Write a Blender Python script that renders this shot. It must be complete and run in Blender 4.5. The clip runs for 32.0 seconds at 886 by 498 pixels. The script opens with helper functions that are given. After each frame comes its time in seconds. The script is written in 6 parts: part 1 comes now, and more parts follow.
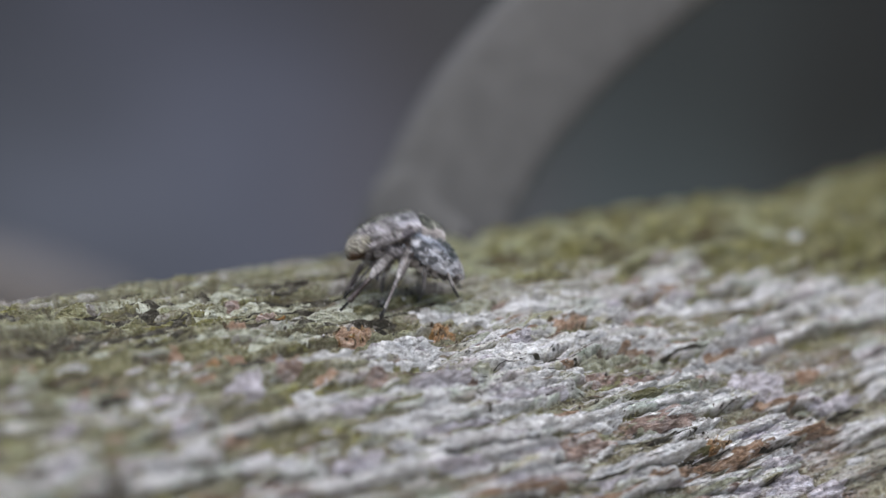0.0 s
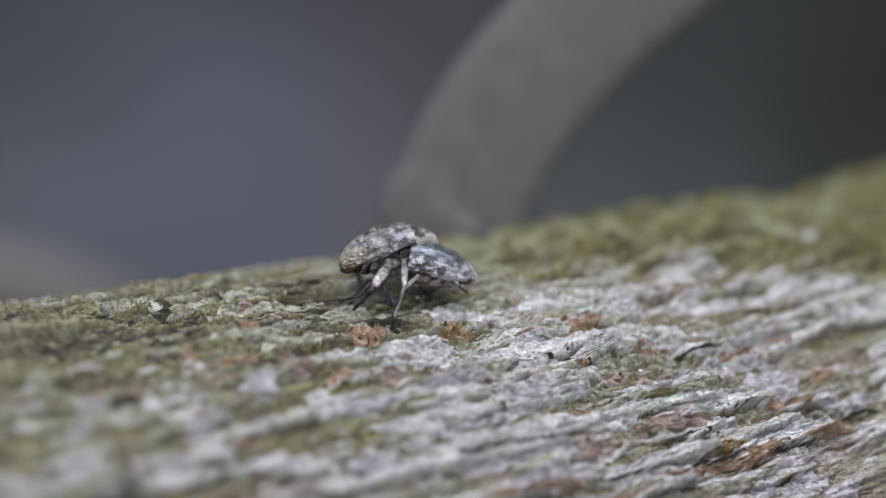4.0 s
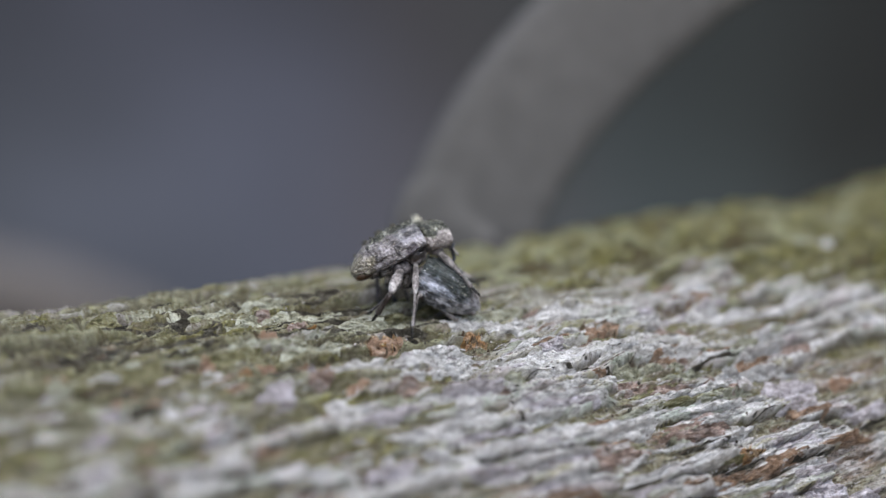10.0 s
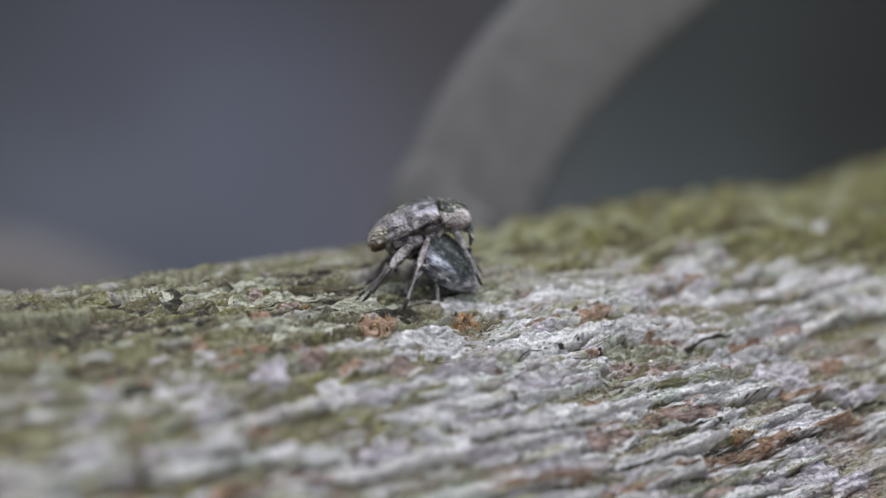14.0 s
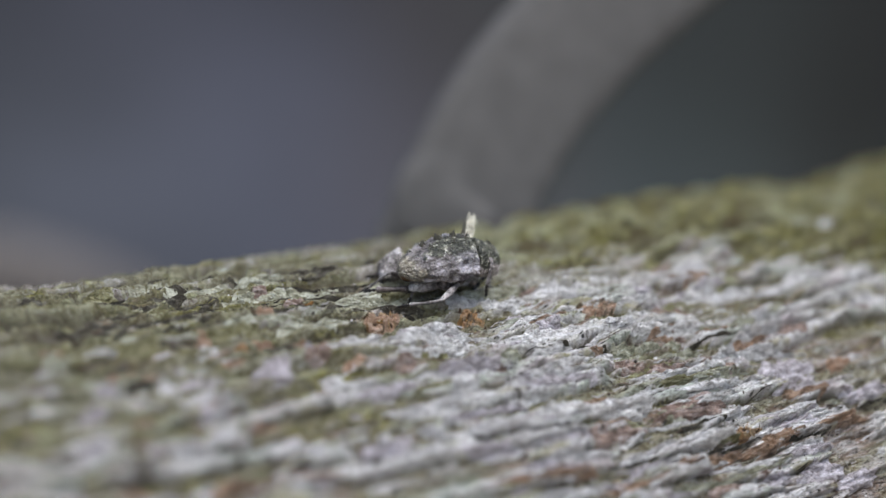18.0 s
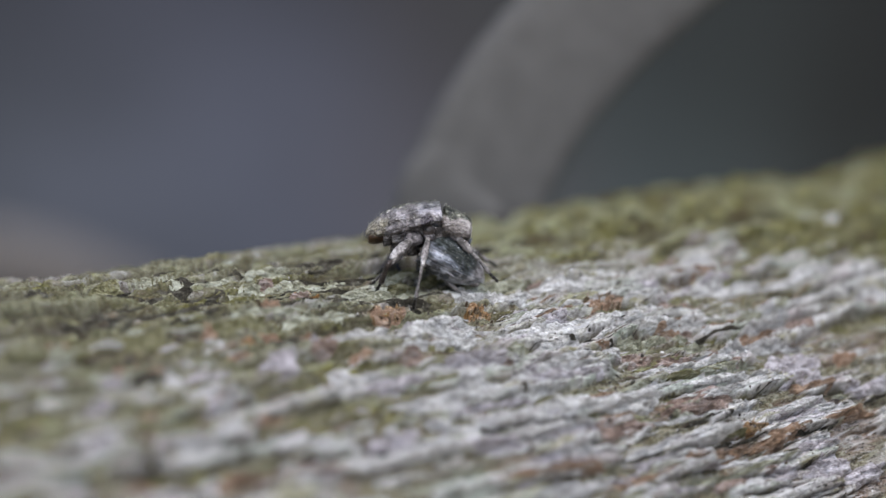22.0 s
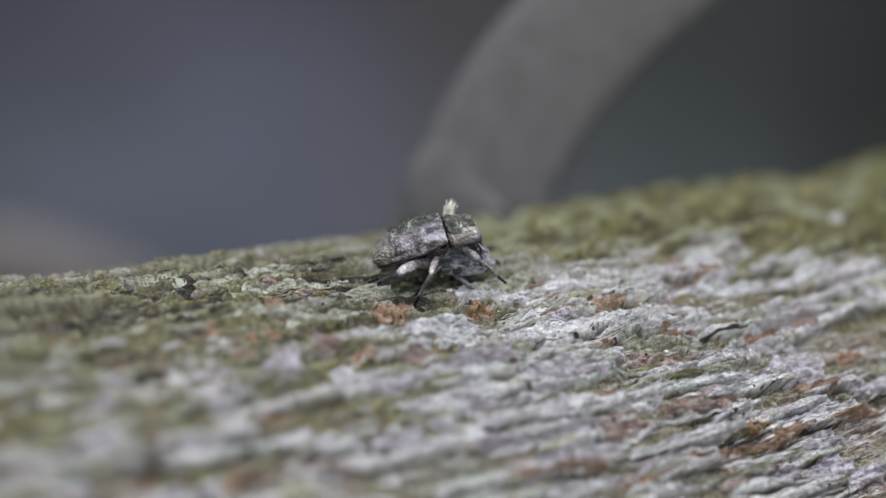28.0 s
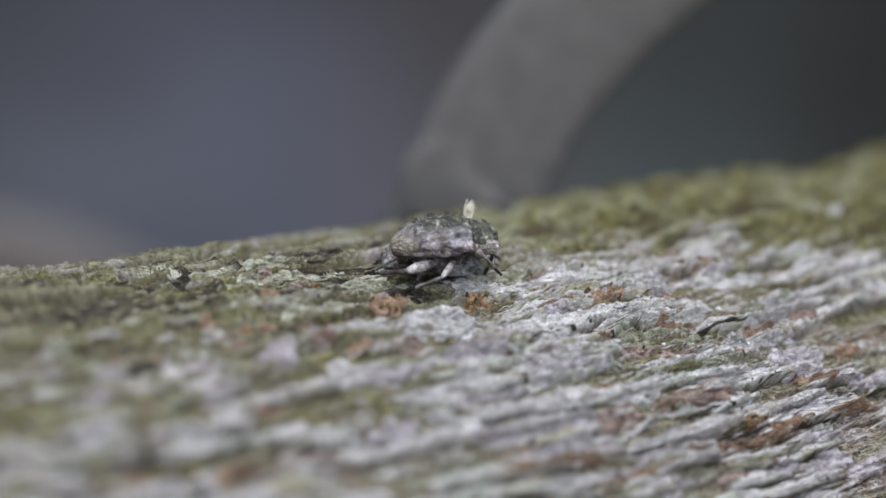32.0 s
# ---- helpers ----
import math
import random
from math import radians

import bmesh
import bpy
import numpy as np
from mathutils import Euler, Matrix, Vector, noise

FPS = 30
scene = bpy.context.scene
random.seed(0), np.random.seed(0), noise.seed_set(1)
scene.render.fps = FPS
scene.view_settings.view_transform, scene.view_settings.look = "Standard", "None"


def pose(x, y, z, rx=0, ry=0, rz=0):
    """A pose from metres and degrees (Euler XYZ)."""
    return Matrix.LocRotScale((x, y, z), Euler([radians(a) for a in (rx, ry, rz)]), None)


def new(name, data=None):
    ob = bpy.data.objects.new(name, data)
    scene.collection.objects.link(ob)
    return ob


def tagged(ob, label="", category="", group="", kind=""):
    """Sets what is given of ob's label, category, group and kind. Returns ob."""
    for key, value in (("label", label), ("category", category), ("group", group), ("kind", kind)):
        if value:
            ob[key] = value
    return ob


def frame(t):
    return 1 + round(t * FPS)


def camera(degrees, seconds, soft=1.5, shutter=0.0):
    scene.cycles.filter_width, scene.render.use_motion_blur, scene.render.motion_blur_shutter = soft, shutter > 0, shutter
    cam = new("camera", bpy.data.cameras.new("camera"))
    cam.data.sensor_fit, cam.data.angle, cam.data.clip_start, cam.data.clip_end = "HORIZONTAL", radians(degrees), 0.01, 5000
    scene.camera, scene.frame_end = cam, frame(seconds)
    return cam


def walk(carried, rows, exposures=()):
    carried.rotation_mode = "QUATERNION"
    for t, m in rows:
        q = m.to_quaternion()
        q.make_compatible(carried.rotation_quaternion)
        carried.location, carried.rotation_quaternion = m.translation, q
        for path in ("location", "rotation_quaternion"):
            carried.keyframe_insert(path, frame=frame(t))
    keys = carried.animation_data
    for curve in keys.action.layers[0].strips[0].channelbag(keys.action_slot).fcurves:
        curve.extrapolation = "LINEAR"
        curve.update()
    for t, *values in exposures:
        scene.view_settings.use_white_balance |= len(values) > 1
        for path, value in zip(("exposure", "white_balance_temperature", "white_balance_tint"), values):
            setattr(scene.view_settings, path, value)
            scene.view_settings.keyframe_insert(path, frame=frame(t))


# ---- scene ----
import itertools

MM = 0.001

# ---- camera and its path ----
cam = camera(20.0, 32.0, soft=1.35, shutter=0.5)
cam.data.dof.use_dof = True
cam.data.dof.focus_distance = 0.0992
cam.data.dof.aperture_fstop = 18.5

walk(cam, [(t, pose(x, y, z, rx, ry, rz)) for t, x, y, z, rx, ry, rz in (
    (0, 0.0005859, -0.1001729, 0.0081732, 84.1196, 0.0065, -0.3315),
    (0.5, 0.0004307, -0.1000944, 0.0081732, 84.1102, 0.0143, -0.2487),
    (1, 0.0005510, -0.1000956, 0.0081889, 84.1065, 0.0192, -0.3115),
    (1.5, 0.0005330, -0.0998573, 0.0080517, 84.0159, 0.0997, -0.3079),
    (2, 0.0004644, -0.0997852, 0.0081383, 84.0611, 0.0652, -0.2727),
    (2.5, 0.0003958, -0.0998030, 0.0081035, 84.0381, 0.0128, -0.2290),
    (3, 0.0002575, -0.0996108, 0.0082575, 84.1036, 0.1012, -0.1489),
    (3.5, 0.0003610, -0.0997747, 0.0081372, 84.0581, 0.0377, -0.1966),
    (5.5, 0.0001372, -0.0994767, 0.0082755, 84.1156, -0.0274, -0.0887),
    (6, 0.0002924, -0.0994910, 0.0082238, 84.0875, -0.0572, -0.1653),
    (6.5, 0.0000602, -0.0994104, 0.0081383, 84.0326, 0.0174, -0.0529),
    (7, 0.0000517, -0.0998393, 0.0083790, 84.2058, -0.0242, -0.0266),
    (7.5, 0.0001974, -0.0999328, 0.0083272, 84.1909, 0.0688, -0.1245),
    (8, 0.0001372, -0.0996212, 0.0084217, 84.2114, 0.1779, -0.1224),
    (8.5, 0.0000686, -0.0997020, 0.0083525, 84.1764, 0.1136, -0.0592),
    (9, -0.0000697, -0.0996714, 0.0084217, 84.2081, 0.1680, 0.0075),
    (9.5, -0.0001214, -0.0995972, 0.0084217, 84.2080, 0.1868, 0.0344),
    (10, -0.0000517, -0.0997315, 0.0083525, 84.1849, 0.1900, 0.0014),
    (10.5, 0.0000337, -0.0999886, 0.0081552, 84.0964, 0.1606, -0.0374),
    (11, -0.0000692, -0.0997750, 0.0079826, 83.9757, 0.1982, 0.0048),
    (11.5, -0.0002418, -0.0998248, 0.0080945, 84.0435, 0.1908, 0.1030),
    (12, -0.0001900, -0.0997220, 0.0081023, 84.0261, 0.1200, 0.0794),
    (12.5, 0.0000169, -0.1000554, 0.0080686, 84.0397, 0.0759, -0.0162),
    (13, 0.0000000, -0.1000000, 0.0080000, 84.0000, 0.0000, -0.0000),
    (13.5, -0.0001035, -0.0999334, 0.0079826, 83.9811, -0.0499, 0.0608),
    (14, 0.0001023, -0.0998423, 0.0079657, 83.9681, -0.0399, -0.0500),
    (14.5, 0.0001721, -0.0997121, 0.0079140, 83.9276, -0.0478, -0.0889),
    (16.5, 0.0001456, -0.0997296, 0.0079916, 83.9712, -0.2282, -0.0475),
    (17, 0.0002058, -0.0997256, 0.0079140, 83.9289, -0.1423, -0.0963),
    (17.5, 0.0000686, -0.0996191, 0.0076986, 83.7972, -0.0786, -0.0337),
    (18, 0.0000169, -0.0996263, 0.0079050, 83.9107, -0.1546, 0.0148),
    (18.5, 0.0000084, -0.0997686, 0.0081029, 84.0226, -0.4165, 0.0592),
    (19, -0.0000349, -0.0996027, 0.0082153, 84.0781, -0.4398, 0.0834),
    (19.5, 0.0001372, -0.0994396, 0.0079308, 83.8965, -0.4096, -0.0250),
    (20, -0.0000349, -0.0993926, 0.0077762, 83.8129, -0.3231, 0.0653),
    (20.5, 0.0000686, -0.0993860, 0.0076896, 83.7590, -0.3342, 0.0011),
    (21, -0.0000517, -0.0992677, 0.0077847, 83.8082, -0.2856, 0.0683),
    (21.5, 0.0000169, -0.0992437, 0.0078189, 83.8236, -0.3070, 0.0305),
    (22, -0.0001035, -0.0994775, 0.0077847, 83.8168, -0.3200, 0.1144),
    (22.5, -0.0002755, -0.0992020, 0.0077931, 83.8008, -0.2455, 0.2005),
    (23, -0.0002755, -0.0990666, 0.0077847, 83.7767, -0.3670, 0.2088),
    (23.5, -0.0001985, -0.0992614, 0.0077757, 83.7906, -0.3965, 0.1700),
    (24, -0.0000697, -0.0992913, 0.0077414, 83.7796, -0.3780, 0.0874),
    (24.5, -0.0001468, -0.0991687, 0.0074833, 83.6282, -0.2645, 0.1115),
    (25, -0.0003452, -0.0991686, 0.0077414, 83.7596, -0.3981, 0.2465),
    (25.5, -0.0001383, -0.0991451, 0.0077757, 83.7787, -0.4145, 0.1394),
    (27.5, 0.0000337, -0.0989591, 0.0076210, 83.6773, -0.4033, -0.0116),
    (28, -0.0002069, -0.0992900, 0.0077593, 83.7715, -0.4688, 0.1581),
    (28.5, -0.0000697, -0.0990645, 0.0077245, 83.7336, -0.4855, 0.0722),
    (29, -0.0001552, -0.0989062, 0.0077245, 83.7188, -0.6365, 0.1414),
    (29.5, -0.0000697, -0.0988488, 0.0077245, 83.7154, -0.6888, 0.0979),
    (30, -0.0000517, -0.0990858, 0.0077414, 83.7457, -0.6415, 0.0871),
    (30.5, -0.0001383, -0.0987386, 0.0078448, 83.7630, -0.5706, 0.1000),
    (31, -0.0001900, -0.0989111, 0.0077414, 83.7326, -0.5872, 0.1417),
    (31.5, -0.0003790, -0.0987278, 0.0076896, 83.6891, -0.4726, 0.2279),
    (32, -0.0001721, -0.0986678, 0.0076042, 83.6342, -0.5766, 0.1115),
)], exposures=[(0.0, 0.3), (14.0, 0.3), (18.0, 0.25), (32.0, 0.25)])

# ---- light: a dull overcast day in the wood ----
world = bpy.data.worlds.new("overcast_sky")
scene.world = world
world.use_nodes = True
wn = world.node_tree.nodes
sky = wn.new("ShaderNodeTexSky")
sky.sky_type, sky.sun_disc = "NISHITA", False
sky.sun_elevation, sky.sun_rotation = radians(61), radians(162)
sky.dust_density, sky.air_density = 2.0, 1.0
wn["Background"].inputs["Strength"].default_value = 0.15
world.node_tree.links.new(sky.outputs["Color"], wn["Background"].inputs["Color"])

sun = new("sun", bpy.data.lights.new("sun", "SUN"))
sun.data.energy, sun.data.angle, sun.data.color = 3.35, radians(54), (0.985, 0.985, 1.0)
sun.rotation_euler = (radians(29), 0, radians(18))


# ---- materials ----
class Nodes:
    """A small wrapper to write node materials briefly."""

    def __init__(self, name, rough=0.8, metal=0.0, spec=0.3):
        self.mat = bpy.data.materials.new(name)
        self.mat.use_nodes = True
        self.t = self.mat.node_tree
        self.bsdf = self.t.nodes["Principled BSDF"]
        self.bsdf.inputs["Roughness"].default_value = rough
        self.bsdf.inputs["Metallic"].default_value = metal
        self.bsdf.inputs["Specular IOR Level"].default_value = spec

    def link(self, a, b):
        self.t.links.new(a, b)

    def coords(self, kind="Object", scale=(1, 1, 1), rot=(0, 0, 0)):
        c = self.t.nodes.new("ShaderNodeTexCoord")
        m = self.t.nodes.new("ShaderNodeMapping")
        m.inputs["Scale"].default_value = scale
        m.inputs["Rotation"].default_value = rot
        self.link(c.outputs[kind], m.inputs["Vector"])
        return m.outputs["Vector"]

    def noise(self, vec, scale, detail=4, rough=0.6, distort=0.0):
        n = self.t.nodes.new("ShaderNodeTexNoise")
        n.inputs["Scale"].default_value = scale
        n.inputs["Detail"].default_value = detail
        n.inputs["Roughness"].default_value = rough
        n.inputs["Distortion"].default_value = distort
        self.link(vec, n.inputs["Vector"])
        return n.outputs["Fac"]

    def voronoi(self, vec, scale, out="Distance", feature="F1"):
        n = self.t.nodes.new("ShaderNodeTexVoronoi")
        n.feature = feature
        n.inputs["Scale"].default_value = scale
        self.link(vec, n.inputs["Vector"])
        return n.outputs[out]

    def ramp(self, fac, *stops):
        n = self.t.nodes.new("ShaderNodeValToRGB")
        e = n.color_ramp.elements
        while len(e) < len(stops):
            e.new(0.5)
        for el, (p, c) in zip(e, stops):
            el.position = p
            el.color = (*c, 1) if len(c) == 3 else c
        self.link(fac, n.inputs["Fac"])
        return n.outputs["Color"]

    def step(self, fac, lo, hi):
        n = self.t.nodes.new("ShaderNodeMapRange")
        n.interpolation_type = "SMOOTHSTEP"
        n.inputs["From Min"].default_value, n.inputs["From Max"].default_value = lo, hi
        self.link(fac, n.inputs["Value"])
        return n.outputs["Result"]

    def flaking(self, vec, scale, count, distort=0.5):
        """Thin overlapping layers: a saw that drops at each layer's edge, and the dark line along that edge."""
        saw = self.math("FRACT", self.math("MULTIPLY", self.noise(vec, scale, 4, 0.6, distort), count))
        return saw, self.step(saw, 0.16, 0.03)

    def attr(self, name, out="Fac"):
        n = self.t.nodes.new("ShaderNodeAttribute")
        n.attribute_name = name
        return n.outputs[out]

    def random(self):
        return self.t.nodes.new("ShaderNodeObjectInfo").outputs["Random"]

    def mix(self, fac, a, b, mode="MIX"):
        n = self.t.nodes.new("ShaderNodeMix")
        n.data_type, n.blend_type = "RGBA", mode
        for sock, v in ((n.inputs[0], fac), (n.inputs[6], a), (n.inputs[7], b)):
            if isinstance(v, (int, float)):
                sock.default_value = v
            elif isinstance(v, tuple):
                sock.default_value = (*v, 1)
            else:
                self.link(v, sock)
        return n.outputs[2]

    def math(self, op, a, b=0.0):
        n = self.t.nodes.new("ShaderNodeMath")
        n.operation = op
        for sock, v in zip(n.inputs, (a, b)):
            if isinstance(v, (int, float)):
                sock.default_value = v
            else:
                self.link(v, sock)
        return n.outputs[0]

    def done(self, color=None, bump=None, dist=0.00005, strength=0.6, rough=None):
        if color is not None:
            if isinstance(color, tuple):
                self.bsdf.inputs["Base Color"].default_value = (*color, 1)
            else:
                self.link(color, self.bsdf.inputs["Base Color"])
        if bump is not None:
            n = self.t.nodes.new("ShaderNodeBump")
            n.inputs["Strength"].default_value, n.inputs["Distance"].default_value = strength, dist
            self.link(bump, n.inputs["Height"])
            self.link(n.outputs["Normal"], self.bsdf.inputs["Normal"])
        if rough is not None:
            self.link(rough, self.bsdf.inputs["Roughness"])
        return self.mat


def bark_material():
    """Old bark: bare brown layers, dark clefts with shade painted in, pale crust lichen, green algae and moss."""
    m = Nodes("lichen_bark", 0.68, spec=0.38)
    uv = m.coords("UV", (1, 1, 1))
    long = m.coords("UV", (0.34, 1, 1))
    strand = m.noise(long, 2.6, 5, 0.7, 0.4)
    grain = m.noise(long, 1.3, 6, 0.65, 0.5)
    solid = m.coords("Object", (1000, 1000, 1000))
    fine = m.noise(solid, 4.5, 6, 0.75)
    blotch = m.noise(long, 0.7, 4, 0.6, 0.6)
    bare = m.ramp(grain, (0.36, (0.07, 0.042, 0.026)), (0.44, (0.19, 0.125, 0.085)), (0.51, (0.33, 0.24, 0.185)), (0.59, (0.6, 0.53, 0.49)))
    bare = m.mix(m.step(fine, 0.46, 0.62), bare, (0.4, 0.36, 0.34))
    bare = m.mix(m.math("MULTIPLY", m.step(m.noise(long, 0.55, 4, 0.6), 0.4, 0.52), 0.8), bare, m.ramp(fine, (0.38, (0.06, 0.052, 0.025)), (0.49, (0.24, 0.225, 0.13)), (0.6, (0.5, 0.49, 0.36))))
    mixed = m.math("ADD", m.math("MULTIPLY", fine, 0.45), m.math("MULTIPLY", strand, 0.55))
    crust = m.ramp(mixed, (0.37, (0.09, 0.085, 0.07)), (0.41, (0.34, 0.335, 0.32)), (0.455, (0.69, 0.675, 0.665)), (0.52, (0.96, 0.95, 0.955)))
    crack = m.voronoi(m.coords("Object", (650, 1000, 1000)), 3.4, feature="DISTANCE_TO_EDGE")
    crack2 = m.voronoi(solid, 8.0, feature="DISTANCE_TO_EDGE")
    lines = m.math("MAXIMUM", m.math("MULTIPLY", m.step(crack, 0.06, 0.015), m.step(fine, 0.44, 0.54)), m.math("MULTIPLY", m.step(crack2, 0.1, 0.02), 0.45))
    crust = m.mix(m.math("MULTIPLY", lines, 0.45), crust, (0.16, 0.15, 0.13))
    crust = m.mix(m.step(blotch, 0.52, 0.62), crust, m.mix(0.55, crust, (0.48, 0.58, 0.46)))
    crust = m.mix(m.step(m.noise(long, 1.1, 3, 0.5), 0.54, 0.64), crust, m.mix(0.5, crust, (0.5, 0.4, 0.42)))
    crust = m.mix(m.step(m.noise(long, 0.9, 5, 0.65), 0.55, 0.63), crust, m.mix(0.75, crust, (0.4, 0.37, 0.17)))
    green = m.ramp(m.noise(solid, 2.6, 5, 0.7), (0.36, (0.03, 0.026, 0.006)), (0.5, (0.165, 0.15, 0.034)), (0.64, (0.41, 0.4, 0.16)))
    green = m.mix(m.step(m.noise(long, 0.8, 5, 0.65, 0.5), 0.48, 0.58), green, m.mix(0.7, green, (0.48, 0.5, 0.33)))
    green = m.mix(m.step(m.noise(long, 1.0, 4, 0.6, 0.8), 0.52, 0.6), green, m.mix(0.75, green, (0.1, 0.075, 0.025)))
    col = m.mix(m.attr("lichen"), bare, crust)
    saw1, edge1 = m.flaking(m.coords("UV", (0.26, 1, 1)), 1.0, 9.0, 0.4)
    saw2, edge2 = m.flaking(m.coords("UV", (0.4, 1, 1)), 2.6, 8.0, 0.5)
    patchy = m.math("MULTIPLY", m.math("SUBTRACT", m.noise(long, 2.6, 6, 0.75, 0.5), 0.5), 1.9)
    col = m.mix(m.step(m.math("ADD", m.attr("moss"), patchy), 0.3, 0.75), col, green)
    film = m.math("MULTIPLY", m.attr("algae"), m.step(m.noise(long, 1.3, 5, 0.7), 0.44, 0.53))
    col = m.mix(m.math("MULTIPLY", film, 0.84), col, m.mix(0.6, m.mix(1.0, col, (0.62, 0.62, 0.46), "MULTIPLY"), m.ramp(m.math("ADD", m.math("MULTIPLY", fine, 0.5), m.math("MULTIPLY", strand, 0.5)), (0.41, (0.035, 0.029, 0.012)), (0.48, (0.16, 0.146, 0.072)), (0.57, (0.55, 0.54, 0.4)))))
    pits = m.math("MULTIPLY", m.step(m.voronoi(solid, 3.4), 0.17, 0.07), m.step(strand, 0.46, 0.56))
    pits = m.math("MAXIMUM", pits, m.math("MULTIPLY", m.step(m.voronoi(long, 7.5), 0.26, 0.13), m.step(fine, 0.42, 0.51)))
    col = m.mix(pits, col, (0.05, 0.045, 0.04))
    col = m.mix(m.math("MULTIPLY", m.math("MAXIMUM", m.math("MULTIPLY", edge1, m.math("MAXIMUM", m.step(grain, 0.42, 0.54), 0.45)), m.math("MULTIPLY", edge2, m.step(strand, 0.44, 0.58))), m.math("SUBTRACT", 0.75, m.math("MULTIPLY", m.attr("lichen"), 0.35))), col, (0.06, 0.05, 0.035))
    # dark bark in clefts, with shade under the lips put into the colour
    col = m.mix(m.math("MULTIPLY", m.attr("cleft_shade"), 0.85), col, (0.07, 0.055, 0.036))
    relief = m.math("ADD", m.math("MULTIPLY", saw1, 0.32), m.math("MULTIPLY", saw2, 0.16))
    return m.done(col, m.math("SUBTRACT", m.math("ADD", m.math("ADD", fine, relief), m.math("MULTIPLY", m.noise(solid, 14, 3, 0.6), 0.6)), m.math("MULTIPLY", lines, 0.2)), 0.00024, 1.0)


def flake_material(name, dark, mid, light, rough=0.85, scale=2200):
    m = Nodes(name, rough, spec=0.25)
    c = m.coords("Object", (0.45, 1, 1))
    n = m.noise(c, scale, 6, 0.68, 0.4)
    col = m.ramp(n, (0.36, dark), (0.48, mid), (0.6, light))
    col = m.mix(m.math("MULTIPLY", m.random(), 0.35), col, mid)
    big = m.noise(c, scale * 0.5, 5, 0.7, 0.5)
    col = m.mix(m.step(big, 0.5, 0.66), col, m.mix(0.7, col, dark))
    tiny = m.noise(m.coords("Object"), scale * 3.5, 4, 0.7)
    col = m.mix(m.step(tiny, 0.56, 0.68), col, m.mix(0.5, col, light))
    crack = m.voronoi(m.coords("Object", (0.6, 1, 1)), scale * 1.6, feature="DISTANCE_TO_EDGE")
    line = m.math("MULTIPLY", m.step(crack, 0.07, 0.02), m.step(tiny, 0.42, 0.54))
    col = m.mix(m.math("MULTIPLY", line, 0.4), col, m.mix(0.85, col, (0.06, 0.05, 0.045)))
    saw, edge = m.flaking(m.coords("Object", (0.4, 1, 1)), scale * 0.9, 7.0)
    pit = m.math("MULTIPLY", m.step(m.voronoi(m.coords("Object", (0.6, 1, 1)), scale * 5.5), 0.3, 0.15), m.step(tiny, 0.45, 0.55))
    col = m.mix(m.math("MULTIPLY", pit, 0.5), col, m.mix(0.85, col, (0.05, 0.042, 0.035)))
    col = m.mix(m.math("MULTIPLY", edge, 0.55), col, m.mix(0.8, col, (0.05, 0.042, 0.035)))
    return m.done(col, m.math("SUBTRACT", m.math("ADD", m.math("ADD", n, tiny), m.math("MULTIPLY", saw, 0.5)), m.math("MULTIPLY", m.math("ADD", line, pit), 0.3)), 0.0002, 1.0)


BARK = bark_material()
CRUST = flake_material("pale_crust_lichen", (0.26, 0.25, 0.23), (0.7, 0.69, 0.685), (0.96, 0.955, 0.96))
CRUST_GREEN = flake_material("green_grey_lichen", (0.14, 0.135, 0.08), (0.4, 0.4, 0.3), (0.68, 0.7, 0.6))
CRUST_LILAC = flake_material("lilac_grey_lichen", (0.24, 0.21, 0.21), (0.55, 0.51, 0.54), (0.84, 0.81, 0.87))
PLATE = flake_material("brown_bark_plate", (0.08, 0.054, 0.042), (0.3, 0.21, 0.17), (0.58, 0.51, 0.49), 0.55)
RUSSET = flake_material("russet_bark_plate", (0.07, 0.046, 0.03), (0.3, 0.19, 0.12), (0.54, 0.42, 0.34), 0.55)
RUST = flake_material("orange_torn_bark", (0.07, 0.042, 0.022), (0.5, 0.27, 0.12), (0.76, 0.56, 0.38), 0.8, 6000)
PEACH = flake_material("peach_torn_bark", (0.16, 0.1, 0.065), (0.58, 0.37, 0.25), (0.78, 0.62, 0.5), 0.85, 6000)
MOSSY = flake_material("green_moss", (0.07, 0.063, 0.025), (0.25, 0.235, 0.12), (0.5, 0.49, 0.34), 0.95, 3000)
# dark stains, and the shade inside cracks and holes put into colour
STAIN_AND_SHADE = flake_material("dark_stain_and_shade", (0.026, 0.023, 0.017), (0.065, 0.057, 0.042), (0.2, 0.19, 0.155), 0.9)


def plain(name, color, rough=0.6, scale=3000, vary=0.45, spec=0.4):
    m = Nodes(name, rough, spec=spec)
    n = m.noise(m.coords("Object"), scale, 4, 0.65)
    lo = tuple(v * (1 - vary) for v in color)
    hi = tuple(min(1.0, v * (1 + vary)) for v in color)
    return m.done(m.ramp(n, (0.32, lo), (0.68, hi)), n, 0.00004, 0.5)


